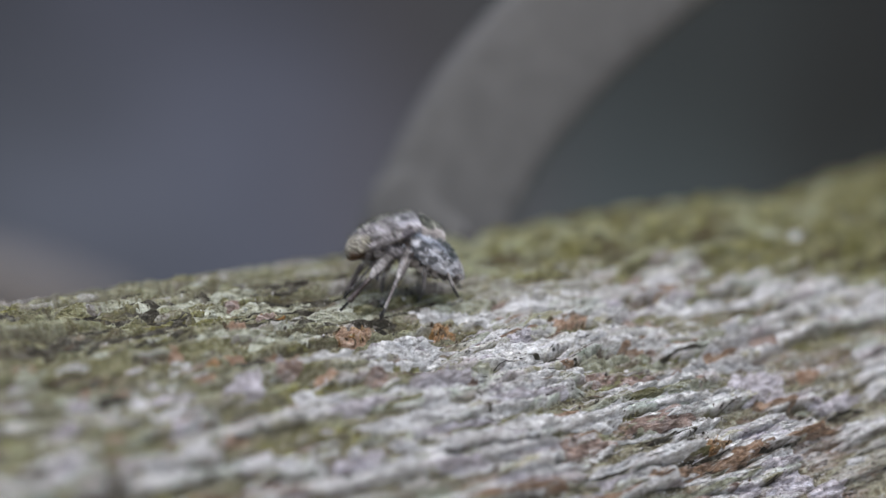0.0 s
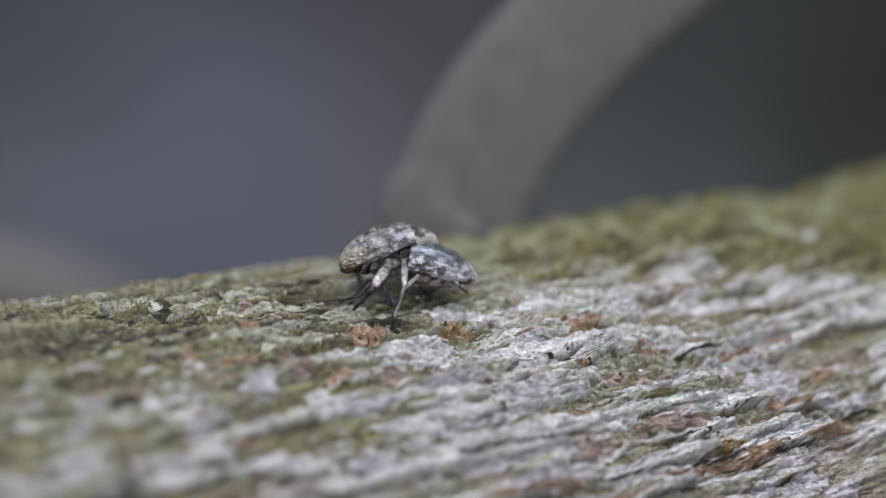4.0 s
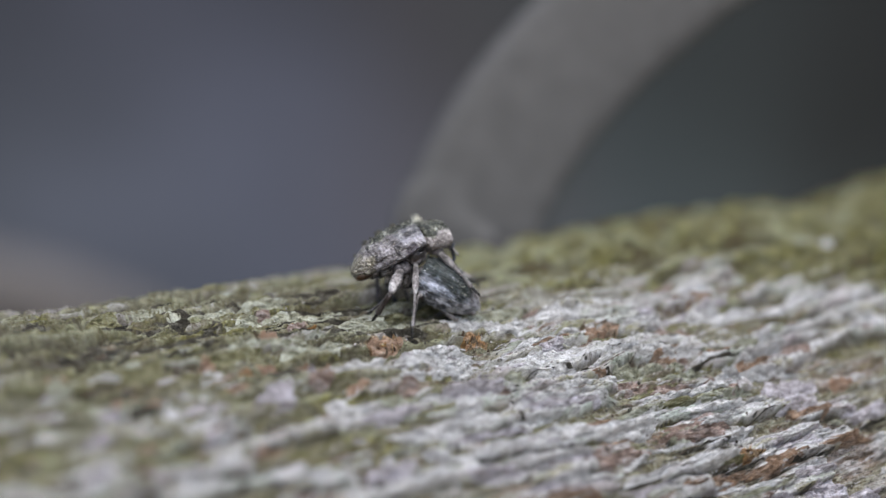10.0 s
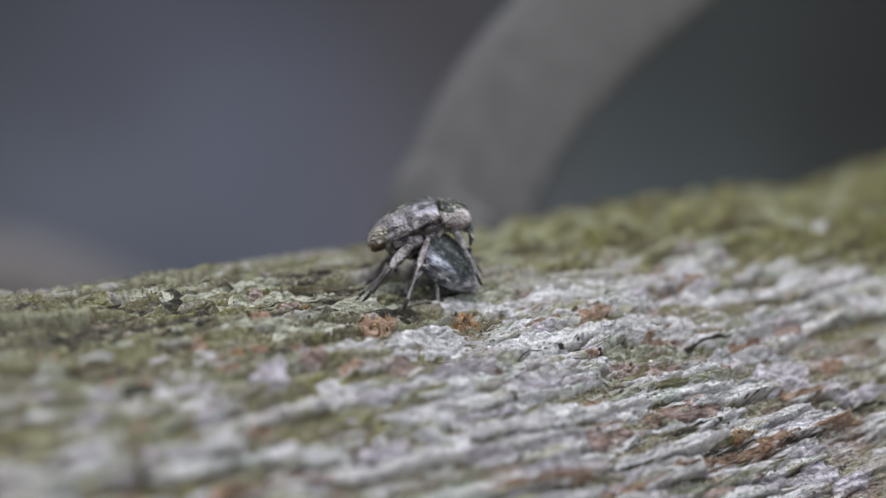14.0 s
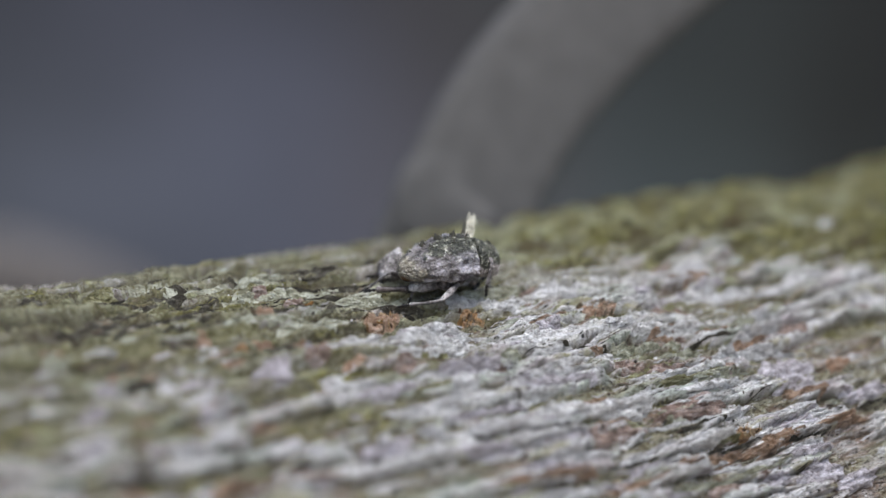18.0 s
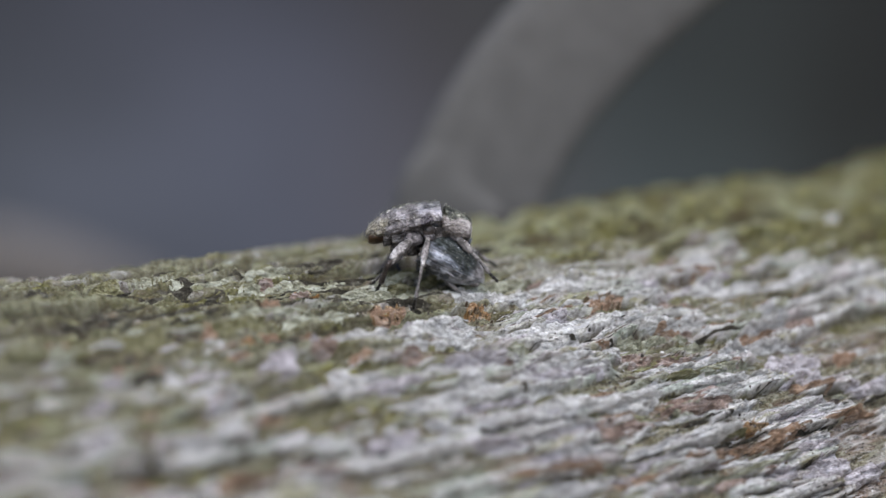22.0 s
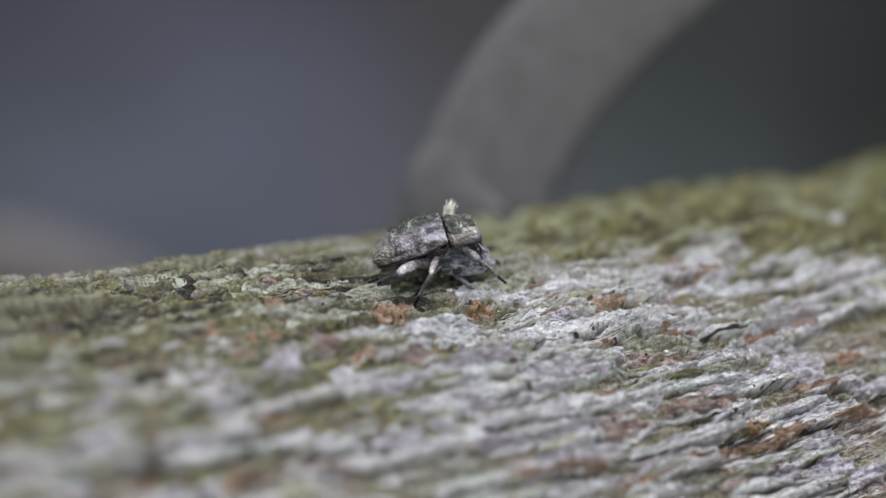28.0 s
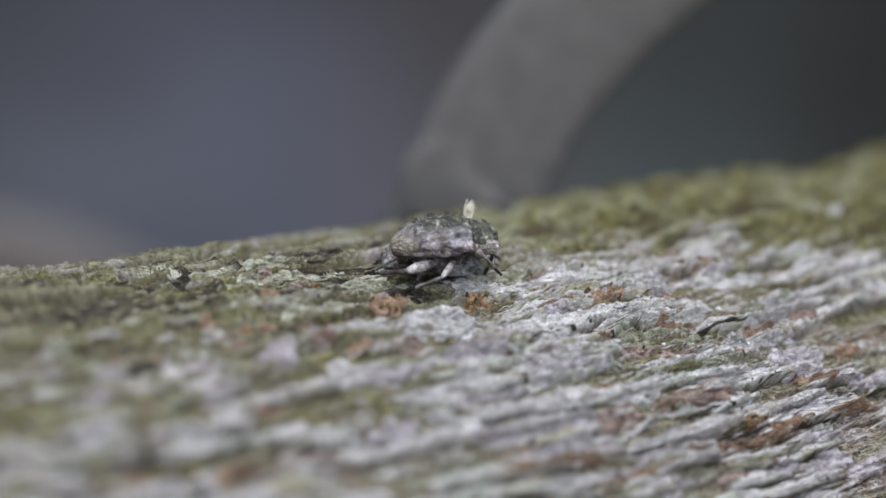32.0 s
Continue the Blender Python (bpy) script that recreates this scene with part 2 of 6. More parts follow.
def scale_material(name, dark, grey, pale, cream, rough=0.55, gain=1.0):
    """A beetle's cover of tiny scales: dark and pale mottling, with single bright scales."""
    m = Nodes(name, rough, spec=0.35)
    c = m.coords("Object", (0.8, 1, 1))
    big = m.noise(c, 1500, 3, 0.55, 0.6)
    mid = m.noise(c, 4800, 4, 0.65)
    cell = m.voronoi(c, 12000)
    tone = m.math("ADD", m.math("MULTIPLY", big, 0.62), m.math("MULTIPLY", mid, 0.38))
    col = m.ramp(tone, (0.5 - 0.14 / gain, dark), (0.5 - 0.03 / gain, grey), (0.5 + 0.07 / gain, pale), (0.5 + 0.18 / gain, cream))
    col = m.mix(m.step(cell, 0.55, 0.75), col, m.mix(0.6, col, dark))
    speck = m.math("MULTIPLY", m.step(m.voronoi(c, 7000), 0.22, 0.1), m.step(mid, 0.48, 0.56))
    col = m.mix(speck, col, cream)
    return m.done(col, m.math("ADD", cell, mid), 0.00003, 0.8)


def cover_material(name="mottled_cover", top=0.00058, side_tones=((0.022, 0.019, 0.02), (0.09, 0.079, 0.078), (0.225, 0.207, 0.216), (0.5, 0.472, 0.505)), marks=True):
    """The upper weevil's back: scalloped olive-black above, smooth pale lilac flanks, a cream and olive end."""
    m = Nodes(name, 0.34, spec=0.6)
    c = m.coords("Object")
    sep = m.t.nodes.new("ShaderNodeSeparateXYZ")
    m.link(c, sep.inputs[0])
    x, y, z = sep.outputs
    big = m.noise(c, 1300, 2, 0.5, 0.4)
    mid = m.noise(c, 4200, 5, 0.7)
    hair = m.noise(m.coords("Object", (0.35, 1, 1)), 5200, 5, 0.7)
    wob = m.math("MULTIPLY", m.math("SUBTRACT", m.noise(c, 1150, 2, 0.5, 0.4), 0.5), 0.0015)
    high = m.step(m.math("ADD", z, wob), top, top + 0.00016)
    back = m.ramp(mid, (0.42, (0.014, 0.015, 0.01)), (0.52, (0.045, 0.046, 0.03)), (0.59, (0.17, 0.17, 0.13)), (0.66, (0.5, 0.5, 0.44)))
    soft = m.math("ADD", m.math("MULTIPLY", big, 0.5), m.math("MULTIPLY", hair, 0.5))
    side = m.ramp(soft, *zip((0.36, 0.45, 0.54, 0.66), side_tones))
    col = m.mix(high, side, back)
    end = m.step(m.math("ADD", x, wob), -0.00135, -0.0017)
    tail = m.ramp(mid, (0.36, (0.045, 0.037, 0.022)), (0.5, (0.16, 0.14, 0.09)), (0.64, (0.4, 0.37, 0.28)))
    col = m.mix(m.math("MULTIPLY", end, 0.8), col, tail)
    speck = m.math("MULTIPLY", m.step(m.voronoi(c, 6500), 0.24, 0.12), m.step(mid, 0.52, 0.58))
    col = m.mix(m.math("MULTIPLY", speck, 0.7), col, (0.6, 0.59, 0.55))
    if marks:
        # a dark round patch on the shoulder with a pale rim, and a dark slit along the flank
        dx, dz = m.math("SUBTRACT", x, 0.0003), m.math("SUBTRACT", z, 0.0)
        far = m.math("SQRT", m.math("ADD", m.math("MULTIPLY", dx, dx), m.math("MULTIPLY", dz, dz)))
        far = m.math("ADD", far, m.math("MULTIPLY", wob, 0.08))
        col = m.mix(m.math("MULTIPLY", m.step(far, 0.0006, 0.0004), 0.22), col, (0.5, 0.47, 0.48))
        col = m.mix(m.math("MULTIPLY", m.step(far, 0.00034, 0.00024), 0.85), col, m.mix(mid, (0.016, 0.012, 0.018), (0.06, 0.045, 0.06)))
        turn = m.math("ARCTAN2", m.math("ABSOLUTE", y), z)
        slit = m.math("ABSOLUTE", m.math("SUBTRACT", m.math("ADD", turn, m.math("MULTIPLY", m.math("SUBTRACT", mid, 0.5), 0.5)), m.math("ADD", 0.92, m.math("MULTIPLY", x, -100.0))))
        there = m.math("MULTIPLY", m.step(x, 0.0001, 0.0003), m.step(x, 0.00088, 0.00074))
        # lilac patch round the slit: sky sheen put into the colour
        pale = m.math("MULTIPLY", m.math("MULTIPLY", m.step(slit, 0.5, 0.25), m.step(x, -0.0004, 0.0002)), 0.5)
        col = m.mix(pale, col, m.ramp(soft, (0.42, (0.12, 0.113, 0.125)), (0.57, (0.4, 0.385, 0.44))))
        col = m.mix(m.math("MULTIPLY", m.math("MULTIPLY", m.step(slit, 0.15, 0.08), there), 0.8), col, (0.014, 0.012, 0.013))
        # pinkish fold behind the collar and long dark creases low on the flank
        crease = m.math("FRACT", m.math("MULTIPLY", m.math("ADD", m.math("SUBTRACT", z, m.math("MULTIPLY", x, 0.22)), m.math("MULTIPLY", wob, 0.12)), 4200))
        lowdown = m.math("MULTIPLY", m.step(z, 0.0002, -0.0001), m.step(mid, 0.42, 0.54))
        col = m.mix(m.math("MULTIPLY", m.math("MULTIPLY", m.step(crease, 0.3, 0.1), lowdown), 0.85), col, (0.03, 0.025, 0.026))
    return m.done(col, m.math("ADD", m.voronoi(c, 9000), m.math("MULTIPLY", mid, 1.5)), 0.00007, 1.0)


def grooved_material():
    """The lower weevil's wing cases: fine slate and blue-white stripes along the back, pale flanks."""
    m = Nodes("grooved_cover", 0.28, spec=0.65)
    c = m.coords("Object")
    sep = m.t.nodes.new("ShaderNodeSeparateXYZ")
    m.link(c, sep.inputs[0])
    round_ = m.math("ARCTAN2", sep.outputs[1], sep.outputs[2])
    mid = m.noise(m.coords("Object", (0.35, 1, 1)), 5200, 5, 0.7)
    wave = m.math("SINE", m.math("ADD", m.math("MULTIPLY", round_, 46.0), m.math("MULTIPLY", mid, 19.0)))
    patch = m.noise(m.coords("Object", (0.6, 1, 1)), 1500, 3, 0.55, 0.5)
    tone = m.math("ADD", m.math("MULTIPLY", patch, 0.6), m.math("MULTIPLY", mid, 0.4))
    col = m.ramp(tone, (0.43, (0.018, 0.024, 0.025)), (0.51, (0.07, 0.08, 0.095)), (0.58, (0.24, 0.26, 0.31)), (0.68, (0.6, 0.62, 0.72)))
    col = m.mix(m.math("MULTIPLY", m.math("MULTIPLY", m.step(wave, 0.2, 0.9), m.step(patch, 0.45, 0.65)), 0.4), col, (0.035, 0.038, 0.05))
    back = m.step(m.math("ADD", m.math("ABSOLUTE", round_), m.math("MULTIPLY", m.math("SUBTRACT", patch, 0.5), 1.6)), 1.0, 0.75)
    col = m.mix(m.math("MULTIPLY", back, 0.88), col, m.ramp(mid, (0.45, (0.012, 0.017, 0.015)), (0.58, (0.04, 0.052, 0.048)), (0.68, (0.2, 0.22, 0.25))))
    tip = m.step(m.math("ADD", sep.outputs[0], m.math("MULTIPLY", mid, 0.0006)), -0.0009, -0.0015)
    col = m.mix(m.math("MULTIPLY", tip, 0.85), col, m.ramp(mid, (0.42, (0.12, 0.1, 0.11)), (0.58, (0.78, 0.74, 0.78))))
    flank = m.step(m.math("ABSOLUTE", round_), 1.2, 1.45)
    blots = m.step(m.math("ADD", m.voronoi(c, 2300), m.math("MULTIPLY", m.math("SUBTRACT", mid, 0.5), 1.6)), 0.5, 0.34)
    col = m.mix(m.math("MULTIPLY", flank, 0.75), col, m.mix(m.math("MULTIPLY", blots, 0.85), m.ramp(mid, (0.36, (0.3, 0.3, 0.33)), (0.52, (0.6, 0.6, 0.65)), (0.66, (0.82, 0.82, 0.88))), (0.03, 0.03, 0.035)))
    speck = m.math("MULTIPLY", m.step(m.voronoi(c, 6500), 0.24, 0.12), m.step(mid, 0.5, 0.58))
    col = m.mix(speck, col, (0.72, 0.72, 0.76))
    return m.done(col, m.math("ADD", m.math("MULTIPLY", wave, 0.5), m.math("MULTIPLY", mid, 3.0)), 0.00005, 0.9)


SCALES = cover_material()
COLLAR = cover_material("cream_collar", 0.00024, ((0.03, 0.025, 0.022), (0.1, 0.086, 0.081), (0.26, 0.23, 0.222), (0.56, 0.525, 0.51)), False)
SCALES_BLUE = grooved_material()
# near-black: the shaded gap under the wing cases put into the colour
VENTER = scale_material("shade_black_belly", (0.008, 0.007, 0.007), (0.035, 0.03, 0.031), (0.15, 0.135, 0.14), (0.5, 0.47, 0.48), 0.38)
BELLY = scale_material("belly_rings", (0.03, 0.026, 0.025), (0.13, 0.117, 0.116), (0.34, 0.315, 0.32), (0.66, 0.63, 0.635), 0.45, 2.0)
HIPS = scale_material("dark_brown_hip", (0.012, 0.009, 0.008), (0.045, 0.034, 0.031), (0.12, 0.1, 0.095), (0.34, 0.31, 0.31), 0.3)
LEGS = scale_material("leg_scales", (0.035, 0.03, 0.028), (0.16, 0.145, 0.14), (0.29, 0.268, 0.266), (0.52, 0.495, 0.485), 0.65, 1.4)
SNOUT = scale_material("blue_black_snout", (0.012, 0.013, 0.018), (0.05, 0.055, 0.075), (0.16, 0.17, 0.22), (0.45, 0.47, 0.56), 0.3)
CLAW = plain("black_horn", (0.02, 0.017, 0.015), 0.3)
EYE = plain("black_eye", (0.008, 0.008, 0.009), 0.15)
AMBER = plain("amber_tip", (0.05, 0.026, 0.012), 0.28, 2600, 0.95)
CREAM = plain("cream_tuft", (0.48, 0.46, 0.37), 0.8, 2600, 0.6)
DARK_TUFT = plain("dark_tuft", (0.05, 0.047, 0.035), 0.7, 5000, 0.7)
BRISTLE = plain("pale_bristle", (0.42, 0.41, 0.34), 0.5)


# ---- noise on arrays ----
def lattice(ix, iy, seed):
    h = (ix.astype(np.int64) * 374761393 + iy.astype(np.int64) * 668265263 + seed * 2246822519) & 0xFFFFFFFF
    h = ((h ^ (h >> 13)) * 1274126177) & 0xFFFFFFFF
    h = h ^ (h >> 16)
    return (h & 0xFFFF) / 65535.0


def vnoise(x, y, seed=0):
    ix, iy = np.floor(x), np.floor(y)
    fx, fy = x - ix, y - iy
    fx, fy = fx * fx * fx * (fx * (fx * 6 - 15) + 10), fy * fy * fy * (fy * (fy * 6 - 15) + 10)
    a, b = lattice(ix, iy, seed), lattice(ix + 1, iy, seed)
    c, d = lattice(ix, iy + 1, seed), lattice(ix + 1, iy + 1, seed)
    return (a * (1 - fx) + b * fx) * (1 - fy) + (c * (1 - fx) + d * fx) * fy


def fbm(x, y, seed=0, octaves=4, gain=0.5):
    total, amp, norm = 0.0, 1.0, 0.0
    for k in range(octaves):
        total = total + amp * vnoise(x * 2 ** k + 17.3 * k, y * 2 ** k - 9.1 * k, seed + k)
        norm += amp
        amp *= gain
    return total / norm


def smooth(lo, hi, x):
    s = np.clip((x - lo) / (hi - lo), 0, 1)
    return s * s * (3 - 2 * s)


# ---- the branch: a bent, gently tilted round limb ----
RAD, SWING = 20.0, math.tan(radians(30))
BY, BZ, BK1, BK2 = 0.007881, -0.023150, 0.084684, 2.176223
AX = Vector((1, SWING, BK1)).normalized()
N1 = -Vector((0, 0, 1)).cross(AX).normalized()
N2 = N1.cross(AX)
N2 = N2 * (1 if N2.z > 0 else -1)
A1, A2 = np.array(N1), np.array(N2)


def ridged(x, y, seed, octaves=3):
    return 1 - np.clip(np.abs(2 * fbm(x, y, seed, octaves) - 1) * 2.6, 0, 1)


FULL = 2 * math.pi * RAD


def layers(u, vv, pitch, wander, drop, run, seed):
    """Overlapping tongues along the grain: each has a steep lower lip, thins out upwards and ends after a while. Also
    the line under the lips, where shade is painted.
    """
    ph = vv / pitch + wander * fbm(u / (5 * pitch), vv / (2.5 * pitch), seed, 2)
    k = np.floor(ph)
    saw = ph - k

    def live(n):
        return smooth(0.36, 0.6, vnoise(u / run + 60 * lattice(n, n * 0, seed + 3), n * 3.7 + 0.5, seed + 5))

    here, above = live(k), live(k + 1)
    body = np.sqrt(1 - saw) * smooth(0.0, drop, saw) * here
    lip = smooth(drop, 0.0, saw) * here + smooth(1 - 1.5 * drop, 1.0, saw) * above
    return body, lip


def bark_fields(u, v):
    """Height in mm and the share of lichen, moss and shade painted in clefts, by mm along the branch and round it."""
    v = np.where(v < -0.25 * FULL, v + FULL, v)
    th = v / RAD
    low = smooth(1.15, 0.6, th)
    vv = v - 0.05 * u * low + 1.0 * (fbm(u / 8, v / 4, 3, 3) - 0.5) + 0.34 * (fbm(u / 1.9, v / 1.1, 5, 3) - 0.5)
    l1, e1 = layers(u, vv, 0.8, 1.1, 0.13, 2.2, 35)
    l2, e2 = layers(u, vv + 0.2, 0.34, 1.7, 0.22, 1.0, 37)
    l3, e3 = layers(u, vv, 0.17, 1.6, 0.26, 0.5, 39)
    r3 = ridged(u / 0.4, vv / 0.18, 25)
    l4, e4 = layers(u, vv, 0.46, 1.0, 0.3, 5.0, 41)
    on_top = smooth(1.0, 1.16, th) * smooth(4, -2, u)
    lump = fbm(u / 3.0, v / 1.6, 31, 4) - 0.5
    knob = fbm(u / 0.42, v / 0.3, 45, 3) - 0.5
    cover = 0.6 * (l1 + (l4 - l1) * on_top) + 0.2 * l2 + 0.06 * l3 + 0.34 * fbm(u / 1.7, vv / 0.5, 101, 4) + 0.22 * fbm(u / 7, v / 3, 105, 2)
    lichen = smooth(0.4, 0.56, cover)
    lichen = lichen * (1 - 0.75 * smooth(5.5, 9.5, u) * smooth(0.72, 0.5, th + 0.2 * (fbm(u / 3, v / 1.5, 87, 2) - 0.5))) * (1 - 0.4 * on_top) * (1 - 0.6 * smooth(1.14, 1.26, th) * np.exp(-((u - 3) / 4) ** 2))
    h = (0.6 * l1 + 0.24 * l2) * (1 - 0.6 * on_top) + 0.45 * l4 * on_top + 0.1 * l3 + 0.09 * r3 + 0.2 * knob * (0.4 + 0.6 * lichen) * (1 - 0.5 * on_top) + 0.4 * lump * (1 - 0.7 * on_top) + 0.12 * lichen - 0.6
    h = h + 0.5 * (fbm(u / 14, v / 7, 71, 2) - 0.5) - 0.45 * smooth(-8, -17, u) - 1.0 * smooth(9, 22, u) * smooth(1.0, 1.4, th)
    h = h - 0.2 * smooth(1.1, 1.35, th) * (np.exp(-((u + 10) / 5) ** 2) + np.exp(-((u - 7) / 4) ** 2))
    edge = th + 0.3 * (fbm(u / 4, v / 2.5, 81, 3) - 0.5) - 0.05 * smooth(6, -6, u)
    mossy = (0.1 + 0.9 * smooth(-3, 4, u)) * smooth(1.2, 1.34, edge + 0.2 * smooth(6, 16, u)) + 0.2 * smooth(-1, -9, u) * smooth(0.55, 1.0, th) + 0.17 * smooth(0.85, 1.1, th)
    mossy = np.clip(mossy + 0.15 * smooth(6, 11, u) * smooth(0.7, 0.5, th) + (0.38 * smooth(0.5, 0.2, l1 + 0.5 * l2) + 0.25 * smooth(0.52, 0.66, fbm(u / 3.0, vv / 0.35, 91, 3))) * smooth(0.6, 0.92, th + 0.25 * (fbm(u / 5, v / 2, 93, 2) - 0.5)), 0, 1)
    h = h + 0.35 * smooth(1.2, 1.5, th) * (fbm(u / 1.6, v / 1.2, 95, 3) - 0.5) * smooth(-6, 8, u) * 2
    fine = smooth(0.4, 0.56, fbm(u / 2.0, v / 1.2, 43, 3))
    # painted shade follows the undersides of the lips, then the rifts
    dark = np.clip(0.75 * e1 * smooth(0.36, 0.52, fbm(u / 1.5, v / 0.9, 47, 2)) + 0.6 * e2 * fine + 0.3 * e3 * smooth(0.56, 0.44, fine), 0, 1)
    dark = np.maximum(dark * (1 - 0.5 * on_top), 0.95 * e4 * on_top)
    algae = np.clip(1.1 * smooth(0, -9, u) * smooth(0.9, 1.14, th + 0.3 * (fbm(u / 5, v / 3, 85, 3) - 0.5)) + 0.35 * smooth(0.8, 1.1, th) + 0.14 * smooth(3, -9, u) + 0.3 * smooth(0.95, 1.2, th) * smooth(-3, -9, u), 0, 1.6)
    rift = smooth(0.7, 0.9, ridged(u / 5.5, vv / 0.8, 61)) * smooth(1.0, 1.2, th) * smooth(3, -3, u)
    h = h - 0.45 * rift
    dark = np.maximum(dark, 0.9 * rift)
    return h, lichen, mossy, dark, algae


def limb_point(u, v, h):
    """World places, in metres, of points at u and v mm and h mm above the mean bark."""
    th = np.asarray(v) / RAD
    um = np.asarray(u) * MM
    far = np.maximum(um - 0.2, 0)  # further on the limb thickens and comes down to the ground
    c = np.stack([um, BY + SWING * um, BZ + BK1 * um + BK2 * np.minimum(um, 0.2) ** 2 - 0.75 * far ** 2 - BK1 * far], -1)
    r = (RAD + np.asarray(h)) * MM * (1 + 1.2 * far)
    return c + (r * np.cos(th))[..., None] * A1 + (r * np.sin(th))[..., None] * A2


def grid_mesh(name, P, closed=False):
    nu, nv = P.shape[:2]
    idx = np.arange(nu * nv).reshape(nu, nv)
    if closed:
        idx = np.concatenate([idx, idx[:, :1]], 1)
    q = np.stack([idx[:-1, :-1], idx[1:, :-1], idx[1:, 1:], idx[:-1, 1:]], -1).reshape(-1, 4)
    me = bpy.data.meshes.new(name)
    me.vertices.add(nu * nv)
    me.vertices.foreach_set("co", P.reshape(-1))
    me.loops.add(q.size)
    me.loops.foreach_set("vertex_index", q.reshape(-1))
    me.polygons.add(len(q))
    me.polygons.foreach_set("loop_start", np.arange(0, q.size, 4))
    me.update(calc_edges=True)
    me.polygons.foreach_set("use_smooth", np.ones(len(q), bool))
    return me, q


def part(name, data, material, parent, label="", at=None, kind=""):
    """One mesh object under a thing or a part."""
    if isinstance(data, bmesh.types.BMesh):
        me = bpy.data.meshes.new(name)
        data.to_mesh(me)
        data.free()
        for p in me.polygons:
            p.use_smooth = True
    else:
        me = data
    if not me.materials:
        me.materials.append(material)
    ob = new(name, me)
    ob.parent = parent
    if at is not None:
        ob.matrix_basis = at
    return tagged(ob, label, kind=kind)


def build_limb():
    limb = tagged(new("branch"), "weathered tree branch crusted with pale lichen and green moss", "branch")
    us = np.concatenate([np.linspace(-150, -28, 60, endpoint=False), np.arange(-28, -15, 0.09), np.arange(-15, 14, 0.052), np.arange(14, 34, 0.11), np.linspace(34, 190, 70, endpoint=False), np.linspace(190, 1500, 70)])
    vs = np.concatenate([np.linspace(46.2 - FULL, 6, 60, endpoint=False), np.arange(6, 36, 0.05), np.arange(36, 46, 0.12)])
    U, V = np.meshgrid(us, vs, indexing="ij")
    h, lichen, moss, cleft_shade, algae = bark_fields(U, V)
    P = limb_point(U, V, h)
    P[0] = P[0].mean(0)
    me, q = grid_mesh("bark", P, closed=True)
    for key, arr in (("lichen", lichen), ("moss", moss), ("cleft_shade", cleft_shade), ("algae", algae)):
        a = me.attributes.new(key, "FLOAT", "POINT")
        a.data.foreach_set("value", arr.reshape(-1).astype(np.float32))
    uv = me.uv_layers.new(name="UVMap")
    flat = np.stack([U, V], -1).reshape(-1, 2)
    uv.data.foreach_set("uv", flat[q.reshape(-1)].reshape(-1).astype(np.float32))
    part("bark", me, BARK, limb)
    return limb


def blob_patch(u, v, lu, lv, turn, rise, seed, rings=7, spokes=26, ragged=0.3, hollow=0.0, crumble=0.8, follow=0.8, grit=(0.8, 0.2)):
    """An irregular flake that lies on the bark: half lengths lu along and lv across, in mm; its own origin at its middle."""
    k = np.arange(rings + 1) / rings
    ph = np.arange(spokes) * 2 * math.pi / spokes
    edge = 1 + ragged * 2.4 * (fbm(np.cos(ph) * 2.4 + seed * 3.1, np.sin(ph) * 2.4 + seed, seed, 3) - 0.5)
    K, PH = np.meshgrid(k, ph, indexing="ij")
    x, y = K * np.cos(PH) * edge * lu, K * np.sin(PH) * edge * lv
    c, s = math.cos(radians(turn)), math.sin(radians(turn))
    uu, vv = u + x * c - y * s, v + x * s + y * c
    base = bark_fields(uu, vv)[0]
    mid = bark_fields(np.array([u]), np.array([v]))[0][0]
    base = follow * base + (1 - follow) * mid
    rough = fbm(uu / grit[0], vv / grit[1], seed + 7, 4) - 0.45
    dome = rise * (1 - K ** 4) * (0.75 + crumble * 2.2 * rough)
    dome = dome - hollow * np.exp(-((K / 0.35) ** 2)) * rise - (0.25 + rise * 0.4) * smooth(0.8, 1.0, K)
    P = limb_point(uu, vv, base + dome)
    origin = limb_point(np.array([u]), np.array([v]), np.array([mid]))[0]
    me, q = grid_mesh("flake", P - origin, closed=True)
    return me, Matrix.Translation(Vector(origin))


def flake(limb, name, material, u, deg, lu, lv, turn, rise, seed, label="", **more):
    me, at = blob_patch(u, radians(deg) * RAD, lu, lv, turn, rise, seed, **more)
    return part(name, me, material, limb, label, at)


BRANCH = build_limb()

